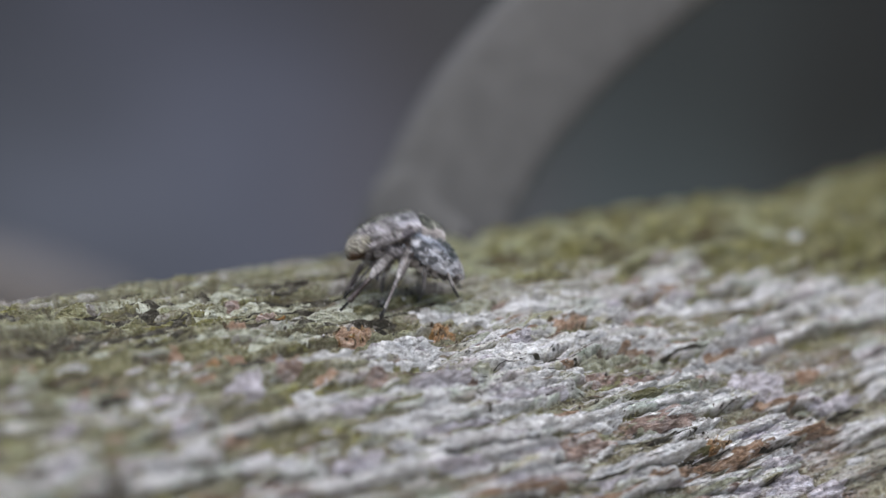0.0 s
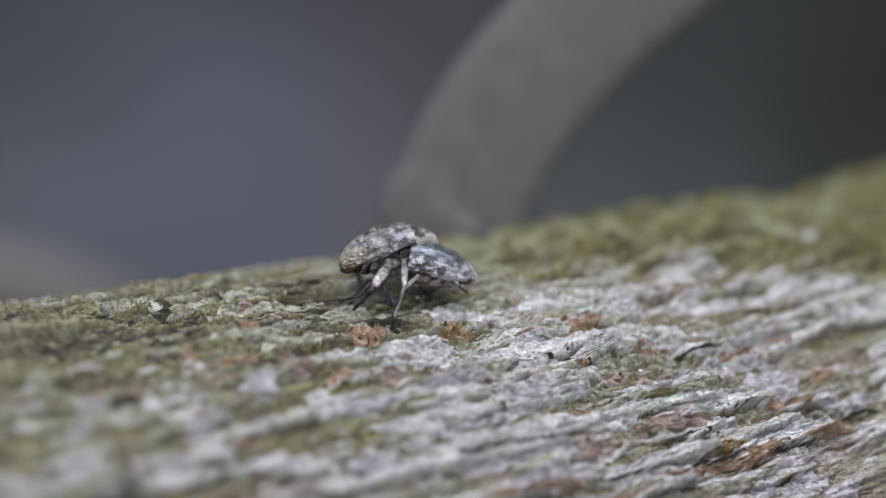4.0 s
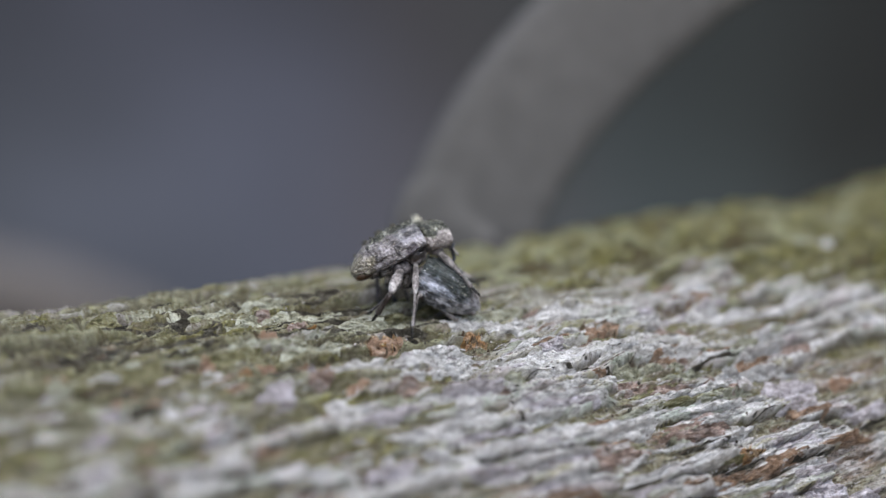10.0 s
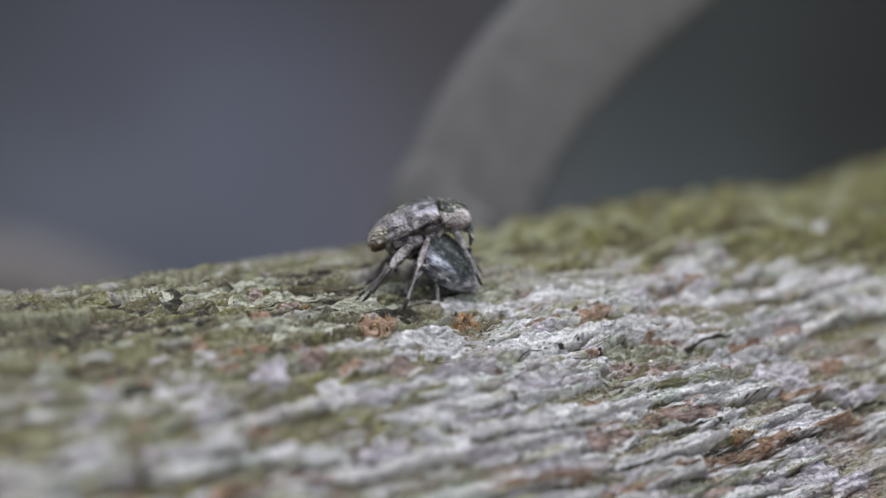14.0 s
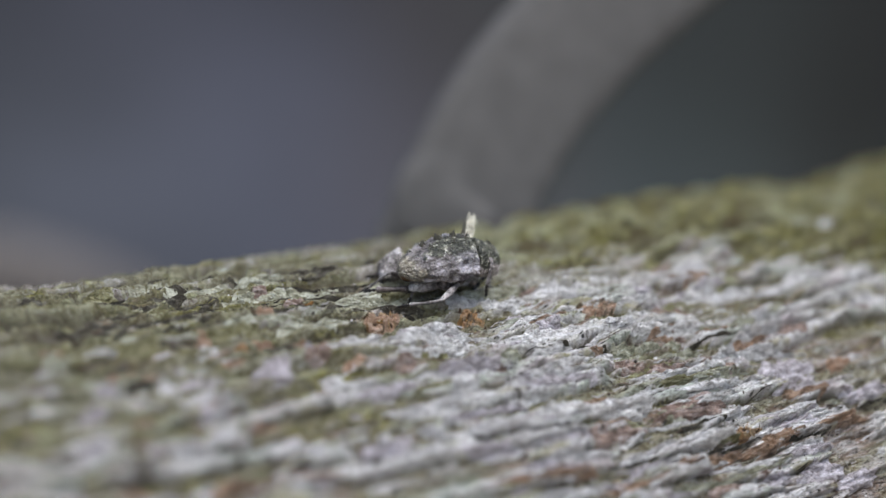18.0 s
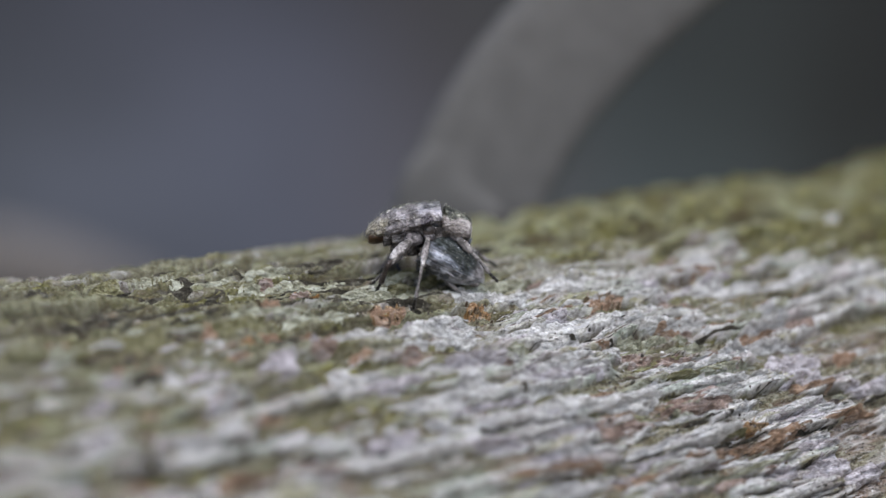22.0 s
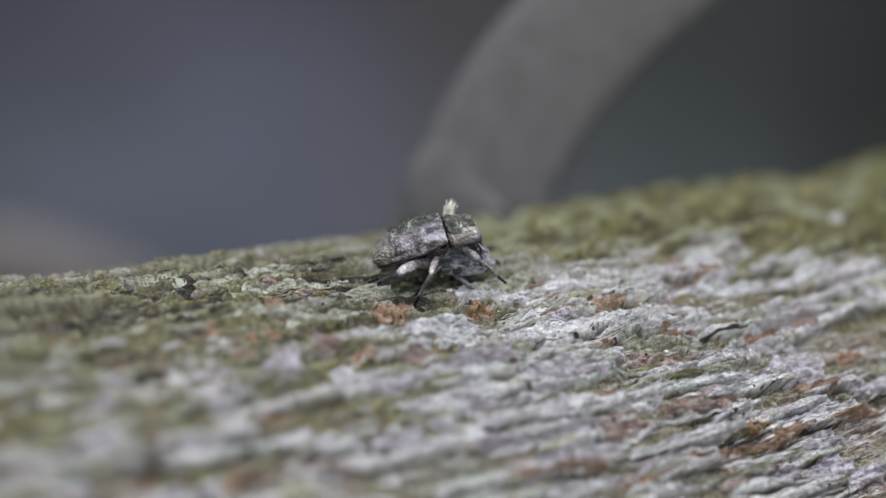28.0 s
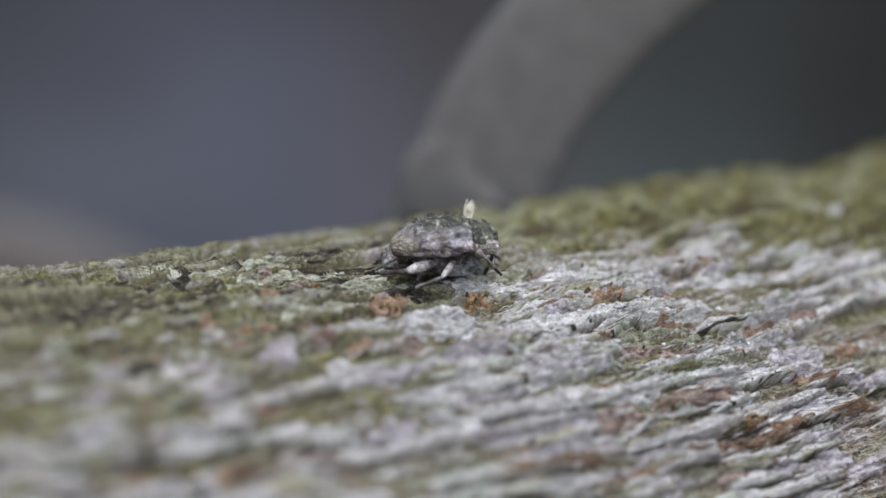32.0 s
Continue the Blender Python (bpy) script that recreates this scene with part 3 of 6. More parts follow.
def shards_mesh(u, v, lu, lv, count, seed, tall):
    """Frayed splinters of torn bark that stand in a ragged ring round a hollow."""
    rng = random.Random(seed)
    mid = bark_fields(np.array([u]), np.array([v]))[0][0]
    verts, faces = [], []
    for _ in range(count):
        a, r = rng.uniform(0, 2 * math.pi), rng.uniform(0.2, 1.0)
        cu, cv = u + lu * r * math.cos(a), v + lv * r * math.sin(a)
        ang, half = a + 1.57 + rng.gauss(0, 0.9), rng.uniform(0.05, 0.16) * (0.4 + lu)
        lean, high = rng.uniform(-0.12, 0.15), tall * rng.uniform(0.1, 0.8)
        thick = rng.uniform(0.012, 0.03)
        cols, skew = [], rng.uniform(-0.5, 0.5)
        for k in range(4):
            f = k / 3 * 2 - 1
            bu, bv = cu + half * f * math.cos(ang), cv + half * f * math.sin(ang)
            top = high * (1 - 0.8 * abs(f + skew)) * rng.uniform(0.6, 1.2)
            for du, hh in ((-thick, -0.25), (thick, -0.25), (thick * 0.7, top), (-thick * 0.7, top)):
                out = du + (lean if hh > 0 else 0)
                cols.append((bu + out * math.cos(a), bv + out * math.sin(a), mid + hh))
        base = len(verts)
        verts += cols
        for k in range(3):
            for j in range(4):
                p, q = base + 4 * k + j, base + 4 * k + (j + 1) % 4
                faces.append((p, q, q + 4, p + 4))
        faces += [tuple(base + j for j in (3, 2, 1, 0)), tuple(base + 12 + j for j in range(4))]
    A = np.array(verts)
    P = limb_point(A[:, 0], A[:, 1], A[:, 2])
    me = bpy.data.meshes.new("shards")
    me.from_pydata(P.tolist(), [], faces)
    return me


def shard_material(name, *tones):
    m = Nodes(name, 0.75, spec=0.3)
    isle = m.t.nodes.new("ShaderNodeNewGeometry").outputs["Random Per Island"]
    col = m.ramp(isle, *[(i / len(tones), c) for i, c in enumerate(tones)])
    n = m.noise(m.coords("Object", (1000, 1000, 1000)), 9, 5, 0.7)
    return m.done(m.mix(m.step(n, 0.4, 0.65), m.mix(0.7, col, (0.06, 0.04, 0.025)), col), n, 0.0001, 1.0)


SHARD_RUST = shard_material("torn_orange_splinters", (0.7, 0.41, 0.18), (0.8, 0.62, 0.42), (0.5, 0.26, 0.09), (0.34, 0.23, 0.1), (0.78, 0.67, 0.5), (0.1, 0.06, 0.03))
SHARD_PEACH = shard_material("torn_peach_splinters", (0.6, 0.42, 0.3), (0.68, 0.56, 0.47), (0.42, 0.3, 0.18), (0.6, 0.5, 0.4), (0.2, 0.15, 0.09))

# torn orange and peach chips of inner bark, frayed round a hollow
for u, deg, lu, lv, tall, count, mat, bed in (
        (-1.8, 65.3, 0.42, 0.62, 0.75, 80, SHARD_RUST, RUST), (2.6, 61.9, 0.8, 0.5, 0.55, 50, SHARD_PEACH, PEACH), (-5.1, 67.3, 0.78, 0.46, 0.4, 40, SHARD_RUST, PEACH),
        (-10.3, 65.6, 0.5, 0.36, 0.3, 16, SHARD_RUST, RUST), (-11.5, 68.2, 0.3, 0.4, 0.3, 14, SHARD_PEACH, PEACH), (-16.1, 70.8, 0.3, 0.25, 0.2, 8, SHARD_PEACH, PEACH), (-8.9, 71.0, 0.42, 0.32, 0.2, 12, SHARD_PEACH, PEACH),
        (-7.2, 74.7, 0.45, 0.36, 0.25, 12, SHARD_RUST, PLATE), (0.85, 68.8, 0.7, 0.24, 0.16, 16, SHARD_RUST, PLATE), (-0.3, 37.5, 0.8, 0.28, 0.25, 14, SHARD_PEACH, PEACH), (10.5, 47.8, 0.55, 0.45, 0.25, 14, SHARD_PEACH, PEACH), (5.1, 40.7, 0.6, 0.2, 0.2, 14, SHARD_RUST, RUST)):
    seed = int(100 + u * 7) % 97
    chip = flake(BRANCH, "bark_chip", bed, u, deg, lu, lv * 0.9, 0, 0.26, seed, "torn chip of inner bark", rings=12, spokes=40, ragged=0.35, hollow=1.0, crumble=0.9, grit=(0.26, 0.26))
    sh = part("torn_fringe", shards_mesh(u, radians(deg) * RAD, lu, lv, count, seed, tall), mat, chip, "frayed splinters of torn bark")
    sh.matrix_parent_inverse = chip.matrix_basis.inverted()

def patches(name, material, label, rows, **more):
    """Pieces that lie on the bark: mm along the branch, degrees round it, half length and half width in mm, turn, rise."""
    for i, (u, deg, lu, lv, turn, rise) in enumerate(rows):
        low = 0.45 if deg > 70 else 1.0  # thin and smooth along the back
        flake(BRANCH, name, material, u, deg, lu, lv, turn, rise * low, int(70 + u * 9 + deg) % 89 + i, label, rings=12, spokes=44, grit=(0.45, 0.16 * low), **{**more, "crumble": more["crumble"] * low})


patches("bark_plate", PLATE, "bare pinkish-brown bark plate", (
        (3.8, 45.3, 1.4, 0.6, -3, 0.2), (4.1, 52.4, 0.94, 0.45, -7, 0.16), (5.7, 52.1, 0.59, 0.21, -8, 0.12), (5.8, 49.8, 0.49, 0.21, -12, 0.12), (-0.7, 44.4, 1.35, 0.55, -2, 0.18), (2.4, 53.6, 1.05, 0.35, -1, 0.16),
        (9.3, 53, 0.62, 0.43, -6, 0.15), (-4.2, 49.6, 0.61, 0.25, -10, 0.05), (3.6, 35, 0.72, 0.27, -3, 0.15), (5.3, 60.4, 0.75, 0.34, -14, 0.14), (-7.2, 74.5, 0.52, 0.63, -19, 0.16), (-7.9, 79.4, 0.28, 0.66, -23, 0.14),
        (-12.6, 56.1, 0.7, 0.38, -1, 0.14), (0.8, 44.1, 0.89, 0.35, 1, 0.16), (-5.3, 57.9, 0.8, 0.23, -13, 0.1), (-2.6, 55.6, 0.61, 0.22, -14, 0.1)), ragged=0.45, crumble=0.8, follow=0.6)
patches("bark_plate", RUSSET, "bare russet bark plate", (
        (3.4, 38.7, 1.63, 0.35, -2, 0.16), (6.1, 39, 1.12, 0.39, 9, 0.18), (0.7, 37.8, 1.15, 0.23, 0, 0.14), (4.4, 56.7, 0.54, 0.27, -8, 0.1), (6.6, 55.3, 0.86, 0.16, -10, 0.1), (1.6, 55.6, 0.6, 0.16, -10, 0.1),
        (8.6, 44.7, 0.99, 0.29, -6, 0.14), (7.4, 52.7, 0.89, 0.36, -5, 0.14), (-8.1, 63.9, 1.23, 0.34, -10, 0.12), (-11.9, 45, 2.11, 0.17, -6, 0.12), (-16.4, 70.5, 0.58, 0.42, -12, 0.1), (-2, 40.1, 1.27, 0.21, -3, 0.14),
        (-3.8, 40.1, 1.03, 0.21, -5, 0.14), (9.3, 39.8, 1.2, 0.25, -2, 0.14), (7.5, 65.3, 1.14, 0.38, -10, 0.12)), ragged=0.6, crumble=2.2, follow=0.8)
patches("lichen_crust", CRUST_LILAC, "lilac-grey crust of lichen", (
        (8.3, 48.1, 1.28, 1, -3, 0.26), (7.5, 34.4, 0.95, 0.55, 2, 0.3), (10.9, 43, 1.27, 0.37, 6, 0.3), (7.3, 41.5, 1.48, 0.42, 1, 0.3), (-10, 60.4, 0.82, 0.68, -7, 0.3), (-7.9, 46.7, 0.95, 0.51, -6, 0.4),
        (5.8, 34.7, 0.8, 0.36, 4, 0.28), (8.8, 32.4, 0.87, 0.45, 3, 0.3), (7.5, 37.2, 1.11, 0.23, 4, 0.28), (-2.9, 41.8, 0.97, 0.29, -3, 0.3), (-4.6, 44.7, 1.23, 0.22, -5, 0.25)), ragged=0.5, crumble=1.2, follow=0.85)
patches("lichen_crust", CRUST, "thick white cord of crust lichen", (
        (-4.5, 47.3, 1.5, 0.31, -3, 0.34), (-2.9, 48.4, 0.31, 0.37, 30, 0.3), (-4.3, 52.1, 0.97, 0.35, -10, 0.34), (-5.1, 50.4, 0.38, 0.5, 60, 0.3), (-7.7, 48.4, 0.25, 0.35, -11, 0.3), (-3.6, 60.7, 1.07, 0.32, -11, 0.26),
        (-4.8, 63, 0.51, 0.55, -26, 0.26), (-0.8, 52.7, 1.08, 0.31, 3, 0.3), (0, 54.1, 0.86, 0.2, 3, 0.26), (-4.1, 54.1, 0.52, 0.49, -13, 0.3), (-1.1, 47.8, 1.21, 0.48, -3, 0.32), (1.3, 47, 1.32, 0.4, -4, 0.32),
        (-1.3, 42.1, 0.88, 0.25, -8, 0.32), (3.5, 50.7, 0.95, 0.26, -4, 0.3), (5.1, 50.4, 1.16, 0.23, -2, 0.28), (5.1, 47.6, 1.66, 0.22, -2, 0.28), (5.4, 43.8, 0.63, 0.2, 22, 0.3), (3.8, 41, 1.18, 0.36, -1, 0.3),
        (10.7, 60.2, 1.56, 0.35, 0, 0.28)), ragged=0.5, crumble=1.1, follow=0.8)
patches("lichen_crust", CRUST, "white crust of lichen", (
        (13.3, 55, 1.19, 0.37, 1, 0.28), (7.6, 61.9, 1.65, 0.35, -10, 0.26), (7.8, 67.3, 1.11, 0.37, -17, 0.22), (-13, 51.3, 0.8, 0.37, -3, 0.34), (-12.9, 57.9, 0.48, 0.32, -11, 0.3), (-10.2, 49, 0.73, 0.35, 5, 0.34),
        (-8.2, 57.6, 0.62, 0.52, -12, 0.3), (-11.7, 65.6, 0.42, 0.56, -13, 0.26), (-14.3, 50.4, 0.73, 0.37, -10, 0.3), (-13.9, 59.6, 0.48, 0.59, -11, 0.26), (-1.3, 69.6, 1.1, 0.33, -12, 0.2),
        (-0.2, 59.3, 1.34, 0.45, -7, 0.22), (-0.2, 62.5, 1.18, 0.16, 15, 0.16), (2.8, 58.4, 1.17, 0.24, 21, 0.22), (-0.2, 66.5, 1.32, 0.21, -11, 0.16), (1.9, 67.3, 0.91, 0.49, -13, 0.2)), ragged=0.55, crumble=1.3, follow=0.85)
patches("lichen_crust", CRUST_GREEN, "pale green-grey crust of lichen", (
        (-4.7, 73.1, 1.38, 0.69, -9, 0.16), (-8.5, 80.8, 0.69, 0.39, -12, 0.12), (-11.1, 85.1, 1.23, 0.85, -13, 0.14), (7.7, 56.1, 1.98, 0.22, 3, 0.22), (-13.9, 70.8, 1.03, 0.46, -6, 0.2), (-16.6, 67.3, 0.59, 0.52, -5, 0.2),
        (-3.1, 71.9, 0.82, 0.31, -82, 0.2), (2.3, 49.3, 1.34, 0.25, -4, 0.22), (3.1, 45, 0.62, 0.46, 43, 0.22), (-7.4, 68.2, 1.22, 0.43, -7, 0.16), (-9.8, 70.5, 0.58, 0.48, -15, 0.2), (-1.9, 56.7, 0.84, 0.26, -8, 0.18),
        (-15.6, 61.6, 0.92, 0.41, -7, 0.2), (3.2, 55.6, 1.13, 0.25, -4, 0.2), (-6.4, 77.3, 1.24, 0.58, -9, 0.12), (-6.2, 56.7, 1.2, 0.25, -10, 0.2)), ragged=0.6, crumble=2.6, follow=0.98)
# thin dark flakes: fissure shade put into colour, the first a stain
patches("dark_fissure", STAIN_AND_SHADE, "dark flake of painted fissure shade and stain along the grain", (
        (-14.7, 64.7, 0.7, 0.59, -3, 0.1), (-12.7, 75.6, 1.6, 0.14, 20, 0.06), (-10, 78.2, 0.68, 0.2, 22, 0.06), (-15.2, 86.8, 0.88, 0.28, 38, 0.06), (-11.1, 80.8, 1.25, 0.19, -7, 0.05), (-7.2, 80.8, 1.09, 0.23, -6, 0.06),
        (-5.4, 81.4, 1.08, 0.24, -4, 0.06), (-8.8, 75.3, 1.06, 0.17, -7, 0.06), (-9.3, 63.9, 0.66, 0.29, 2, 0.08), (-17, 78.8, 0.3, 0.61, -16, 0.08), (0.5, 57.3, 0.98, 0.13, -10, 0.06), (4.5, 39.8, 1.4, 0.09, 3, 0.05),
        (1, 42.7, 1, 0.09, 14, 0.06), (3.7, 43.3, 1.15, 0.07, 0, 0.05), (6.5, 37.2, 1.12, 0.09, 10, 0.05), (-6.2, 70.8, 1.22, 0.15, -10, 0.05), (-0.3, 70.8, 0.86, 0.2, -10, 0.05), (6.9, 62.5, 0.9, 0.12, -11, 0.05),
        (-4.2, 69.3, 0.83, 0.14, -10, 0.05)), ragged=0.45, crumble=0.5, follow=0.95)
# raised dark flakes painted in as the shade inside holes and a crack
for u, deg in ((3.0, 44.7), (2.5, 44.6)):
    flake(BRANCH, "bore_hole", STAIN_AND_SHADE, u, deg, 0.08, 0.09, 0, 0.34, 3, "small dark dot painted as a bore hole's shade", crumble=0.1, follow=0.1)
flake(BRANCH, "cross_crack", STAIN_AND_SHADE, -2.4, 51.8, 0.09, 0.8, 12, 0.06, 21, "dark strip painted as a crack's shade across the grain", ragged=0.5)

# small lichen scales and slivers along the grain
rnd = random.Random(11)
for i in range(130):
    u, deg = rnd.gauss(-1.5, 7.5), rnd.uniform(30, 84)
    kind = rnd.random()
    green = smooth(45, 75, deg) * 0.7 + (0.7 if u < -5 else 0.0)
    mat = CRUST_GREEN if kind < 0.12 + green * 0.4 or (deg > 64 and u < -3) else CRUST_LILAC if kind < 0.38 + green * 0.3 else PLATE if kind > 0.86 else CRUST
    lu = rnd.uniform(0.2, 0.7)
    if deg > 69 and u < 6:
        continue
    flake(BRANCH, "lichen_scale" if mat is not PLATE else "bark_sliver", mat, u, deg, lu, rnd.uniform(0.1, 0.24), 3 * smooth(66, 40, deg) + rnd.gauss(-3, 6),
          rnd.uniform(0.06, 0.15), 200 + i, rings=8, spokes=26, ragged=0.5, crumble=1.6, follow=0.98, grit=(0.3, 0.12))


# long cords of lichen over the ridges of the bark, and thin layered strips along the mossy back
rnd = random.Random(23)
for i in range(70):
    u, deg = rnd.uniform(-8, 8.5), rnd.uniform(33, 64)
    mat = rnd.choice((CRUST, CRUST, CRUST, CRUST_LILAC, CRUST_GREEN))
    flake(BRANCH, "lichen_ridge", mat, u, deg, rnd.uniform(0.6, 1.8), rnd.uniform(0.1, 0.2), 2 * smooth(66, 40, deg) + rnd.gauss(-2, 4),
          rnd.uniform(0.16, 0.3), 600 + i, rings=8, spokes=36, ragged=0.5, crumble=1.2, follow=0.9, grit=(0.4, 0.15))
for i in range(98):
    u, deg = rnd.uniform(-17, 0), rnd.uniform(67, 88)
    mat = (CRUST_GREEN, MOSSY, STAIN_AND_SHADE, STAIN_AND_SHADE, STAIN_AND_SHADE, MOSSY, STAIN_AND_SHADE)[i % 7]
    # dark strips on top of the bark, coloured as fissure shade
    if mat is STAIN_AND_SHADE:
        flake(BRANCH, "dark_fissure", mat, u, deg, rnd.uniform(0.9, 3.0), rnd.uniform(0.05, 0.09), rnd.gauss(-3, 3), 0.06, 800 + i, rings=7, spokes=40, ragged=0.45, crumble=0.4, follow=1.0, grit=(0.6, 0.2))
    else:
        flake(BRANCH, "bark_strip", mat, u, deg, rnd.uniform(0.7, 2.2), rnd.uniform(0.14, 0.26), rnd.gauss(-3, 3), rnd.uniform(0.1, 0.18), 800 + i, rings=8, spokes=40, ragged=0.4, crumble=0.8, follow=0.9, grit=(0.8, 0.15))
for i in range(70):
    u, deg = rnd.uniform(-19, -6), rnd.uniform(44, 68)
    mat = rnd.choice((CRUST, CRUST_LILAC, CRUST_LILAC, CRUST_GREEN, PLATE, STAIN_AND_SHADE, STAIN_AND_SHADE, PEACH, MOSSY))
    flake(BRANCH, "lichen_scale" if mat in (CRUST, CRUST_LILAC, CRUST_GREEN) else "bark_sliver", mat, u, deg, rnd.uniform(0.25, 0.8), rnd.uniform(0.12, 0.3), 5 + rnd.gauss(0, 8),
          rnd.uniform(0.06, 0.16), 1000 + i, rings=8, spokes=26, ragged=0.5, crumble=1.6, follow=0.95, grit=(0.3, 0.12))


for i in range(33):
    u, deg = rnd.uniform(-5, 11), rnd.uniform(36, 67)
    # every third strip is again fissure shade painted as a dark flake
    mat, name, wide = ((MOSSY, "moss_strip", 0.16), (RUSSET, "bark_sliver", 0.12), (STAIN_AND_SHADE, "dark_fissure", 0.06))[i % 3]
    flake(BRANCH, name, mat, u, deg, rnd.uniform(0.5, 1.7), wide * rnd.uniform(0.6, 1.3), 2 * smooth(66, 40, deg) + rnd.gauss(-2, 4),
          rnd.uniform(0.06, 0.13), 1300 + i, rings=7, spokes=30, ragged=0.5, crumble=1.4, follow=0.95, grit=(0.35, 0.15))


def crumbs(count, seed):
    """Loose crumbs of bark and lichen in the furrows, one joined mesh."""
    rng = np.random.default_rng(seed)
    u, v = rng.normal(0, 7, count), rng.uniform(10, 28, count)
    size = rng.uniform(0.015, 0.05, count) * (1 + (rng.random(count) > 0.95))
    shape = np.array([(1, 0, 0), (-1, 0, 0), (0, 1, 0), (0, -1, 0), (0, 0, 1), (0, 0, -1)], float)
    tri = np.array([(0, 2, 4), (2, 1, 4), (1, 3, 4), (3, 0, 4), (2, 0, 5), (1, 2, 5), (3, 1, 5), (0, 3, 5)])
    at = limb_point(u, v, bark_fields(u, v)[0] + size * 0.3)
    body = shape[None] * rng.uniform(0.5, 1.3, (count, 6, 1)) + rng.normal(0, 0.15, (count, 6, 3))
    P = at[:, None] + body * (size * MM)[:, None, None]
    F = (tri[None] + 6 * np.arange(count)[:, None, None]).reshape(-1, 3)
    me = bpy.data.meshes.new("crumbs")
    me.from_pydata(P.reshape(-1, 3).tolist(), [], F.tolist())
    return me


def crumb_material():
    m = Nodes("bark_crumbs", 0.85, spec=0.3)
    isle = m.t.nodes.new("ShaderNodeNewGeometry").outputs["Random Per Island"]
    col = m.ramp(isle, (0.0, (0.7, 0.69, 0.69)), (0.2, (0.55, 0.53, 0.52)), (0.4, (0.3, 0.31, 0.24)), (0.65, (0.14, 0.1, 0.07)), (0.8, (0.04, 0.035, 0.03)))
    return m.done(col)


part("bark_grit", crumbs(9000, 4), crumb_material(), BRANCH, "loose crumbs of bark and lichen", kind="stuff")


def fibres(count, seed):
    """Fine loose strands of bark along the grain, one joined mesh."""
    rng = np.random.default_rng(seed)
    u0, v0 = rng.normal(3, 5.5, count), rng.uniform(10, 23, count)
    length, slope = rng.uniform(0.25, 1.3, count), rng.normal(0.07, 0.12, count)
    width, bow = rng.uniform(0.012, 0.035, count), rng.normal(0, 0.06, count)
    verts, faces = [], []
    n = 5
    s = np.linspace(-0.5, 0.5, n)
    for du, dv, up in ((0, 1, 0.02), (0, -1, 0.02), (0, 0, 1.6)):
        u = u0[:, None] + length[:, None] * s
        v = v0[:, None] + slope[:, None] * length[:, None] * s + bow[:, None] * (1 - 4 * s * s)
        w = width[:, None] * (1.1 - 2.1 * np.abs(s))
        verts.append(limb_point(u, v + dv * w, bark_fields(u, v)[0] + 0.01 + up * w))
    P = np.stack(verts, 2).reshape(-1, 3)
    base = 3 * n * np.arange(count)[:, None]
    for k, (a, b) in itertools.product(range(n - 1), ((0, 2), (2, 1), (1, 0))):
        faces.append(np.concatenate([base + 3 * k + a, base + 3 * k + b, base + 3 * k + 3 + b, base + 3 * k + 3 + a], 1))
    me = bpy.data.meshes.new("fibres")
    me.from_pydata(P.tolist(), [], np.concatenate(faces).tolist())
    return me


def fibre_material():
    m = Nodes("bark_strands", 0.8, spec=0.3)
    isle = m.t.nodes.new("ShaderNodeNewGeometry").outputs["Random Per Island"]
    col = m.ramp(isle, (0.0, (0.62, 0.61, 0.63)), (0.35, (0.48, 0.46, 0.45)), (0.5, (0.3, 0.29, 0.2)), (0.65, (0.2, 0.14, 0.11)), (0.8, (0.05, 0.042, 0.035)))
    return m.done(col)


part("bark_fibre", fibres(2000, 9), fibre_material(), BRANCH, "fine loose strands of bark", kind="stuff")


# ---- the ground, the undergrowth behind, the blurred twigs ----
def backdrop_material():
    m = Nodes("glowing_undergrowth", 1.0, spec=0.0)
    c = m.coords("Object")
    sep = m.t.nodes.new("ShaderNodeSeparateXYZ")
    m.link(c, sep.inputs[0])
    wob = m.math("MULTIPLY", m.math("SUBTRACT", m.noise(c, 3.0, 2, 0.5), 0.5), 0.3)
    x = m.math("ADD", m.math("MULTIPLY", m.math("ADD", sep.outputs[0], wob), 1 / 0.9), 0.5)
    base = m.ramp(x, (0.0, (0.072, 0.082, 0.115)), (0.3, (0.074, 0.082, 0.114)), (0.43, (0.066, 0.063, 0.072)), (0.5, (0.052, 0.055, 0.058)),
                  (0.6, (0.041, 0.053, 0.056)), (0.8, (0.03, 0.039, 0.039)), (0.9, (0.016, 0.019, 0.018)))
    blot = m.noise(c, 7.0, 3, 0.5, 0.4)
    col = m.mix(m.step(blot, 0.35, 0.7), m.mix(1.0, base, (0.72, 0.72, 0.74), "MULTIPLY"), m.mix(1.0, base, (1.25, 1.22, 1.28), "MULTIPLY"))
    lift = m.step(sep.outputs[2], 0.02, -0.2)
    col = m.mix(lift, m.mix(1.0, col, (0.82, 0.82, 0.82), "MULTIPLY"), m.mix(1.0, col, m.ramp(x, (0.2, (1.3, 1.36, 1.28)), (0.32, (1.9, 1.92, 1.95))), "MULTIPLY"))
    # the backdrop emits its own light, bright and dark zones painted in
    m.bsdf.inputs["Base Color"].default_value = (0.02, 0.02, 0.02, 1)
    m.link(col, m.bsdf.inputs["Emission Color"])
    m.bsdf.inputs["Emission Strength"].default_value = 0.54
    return m.mat


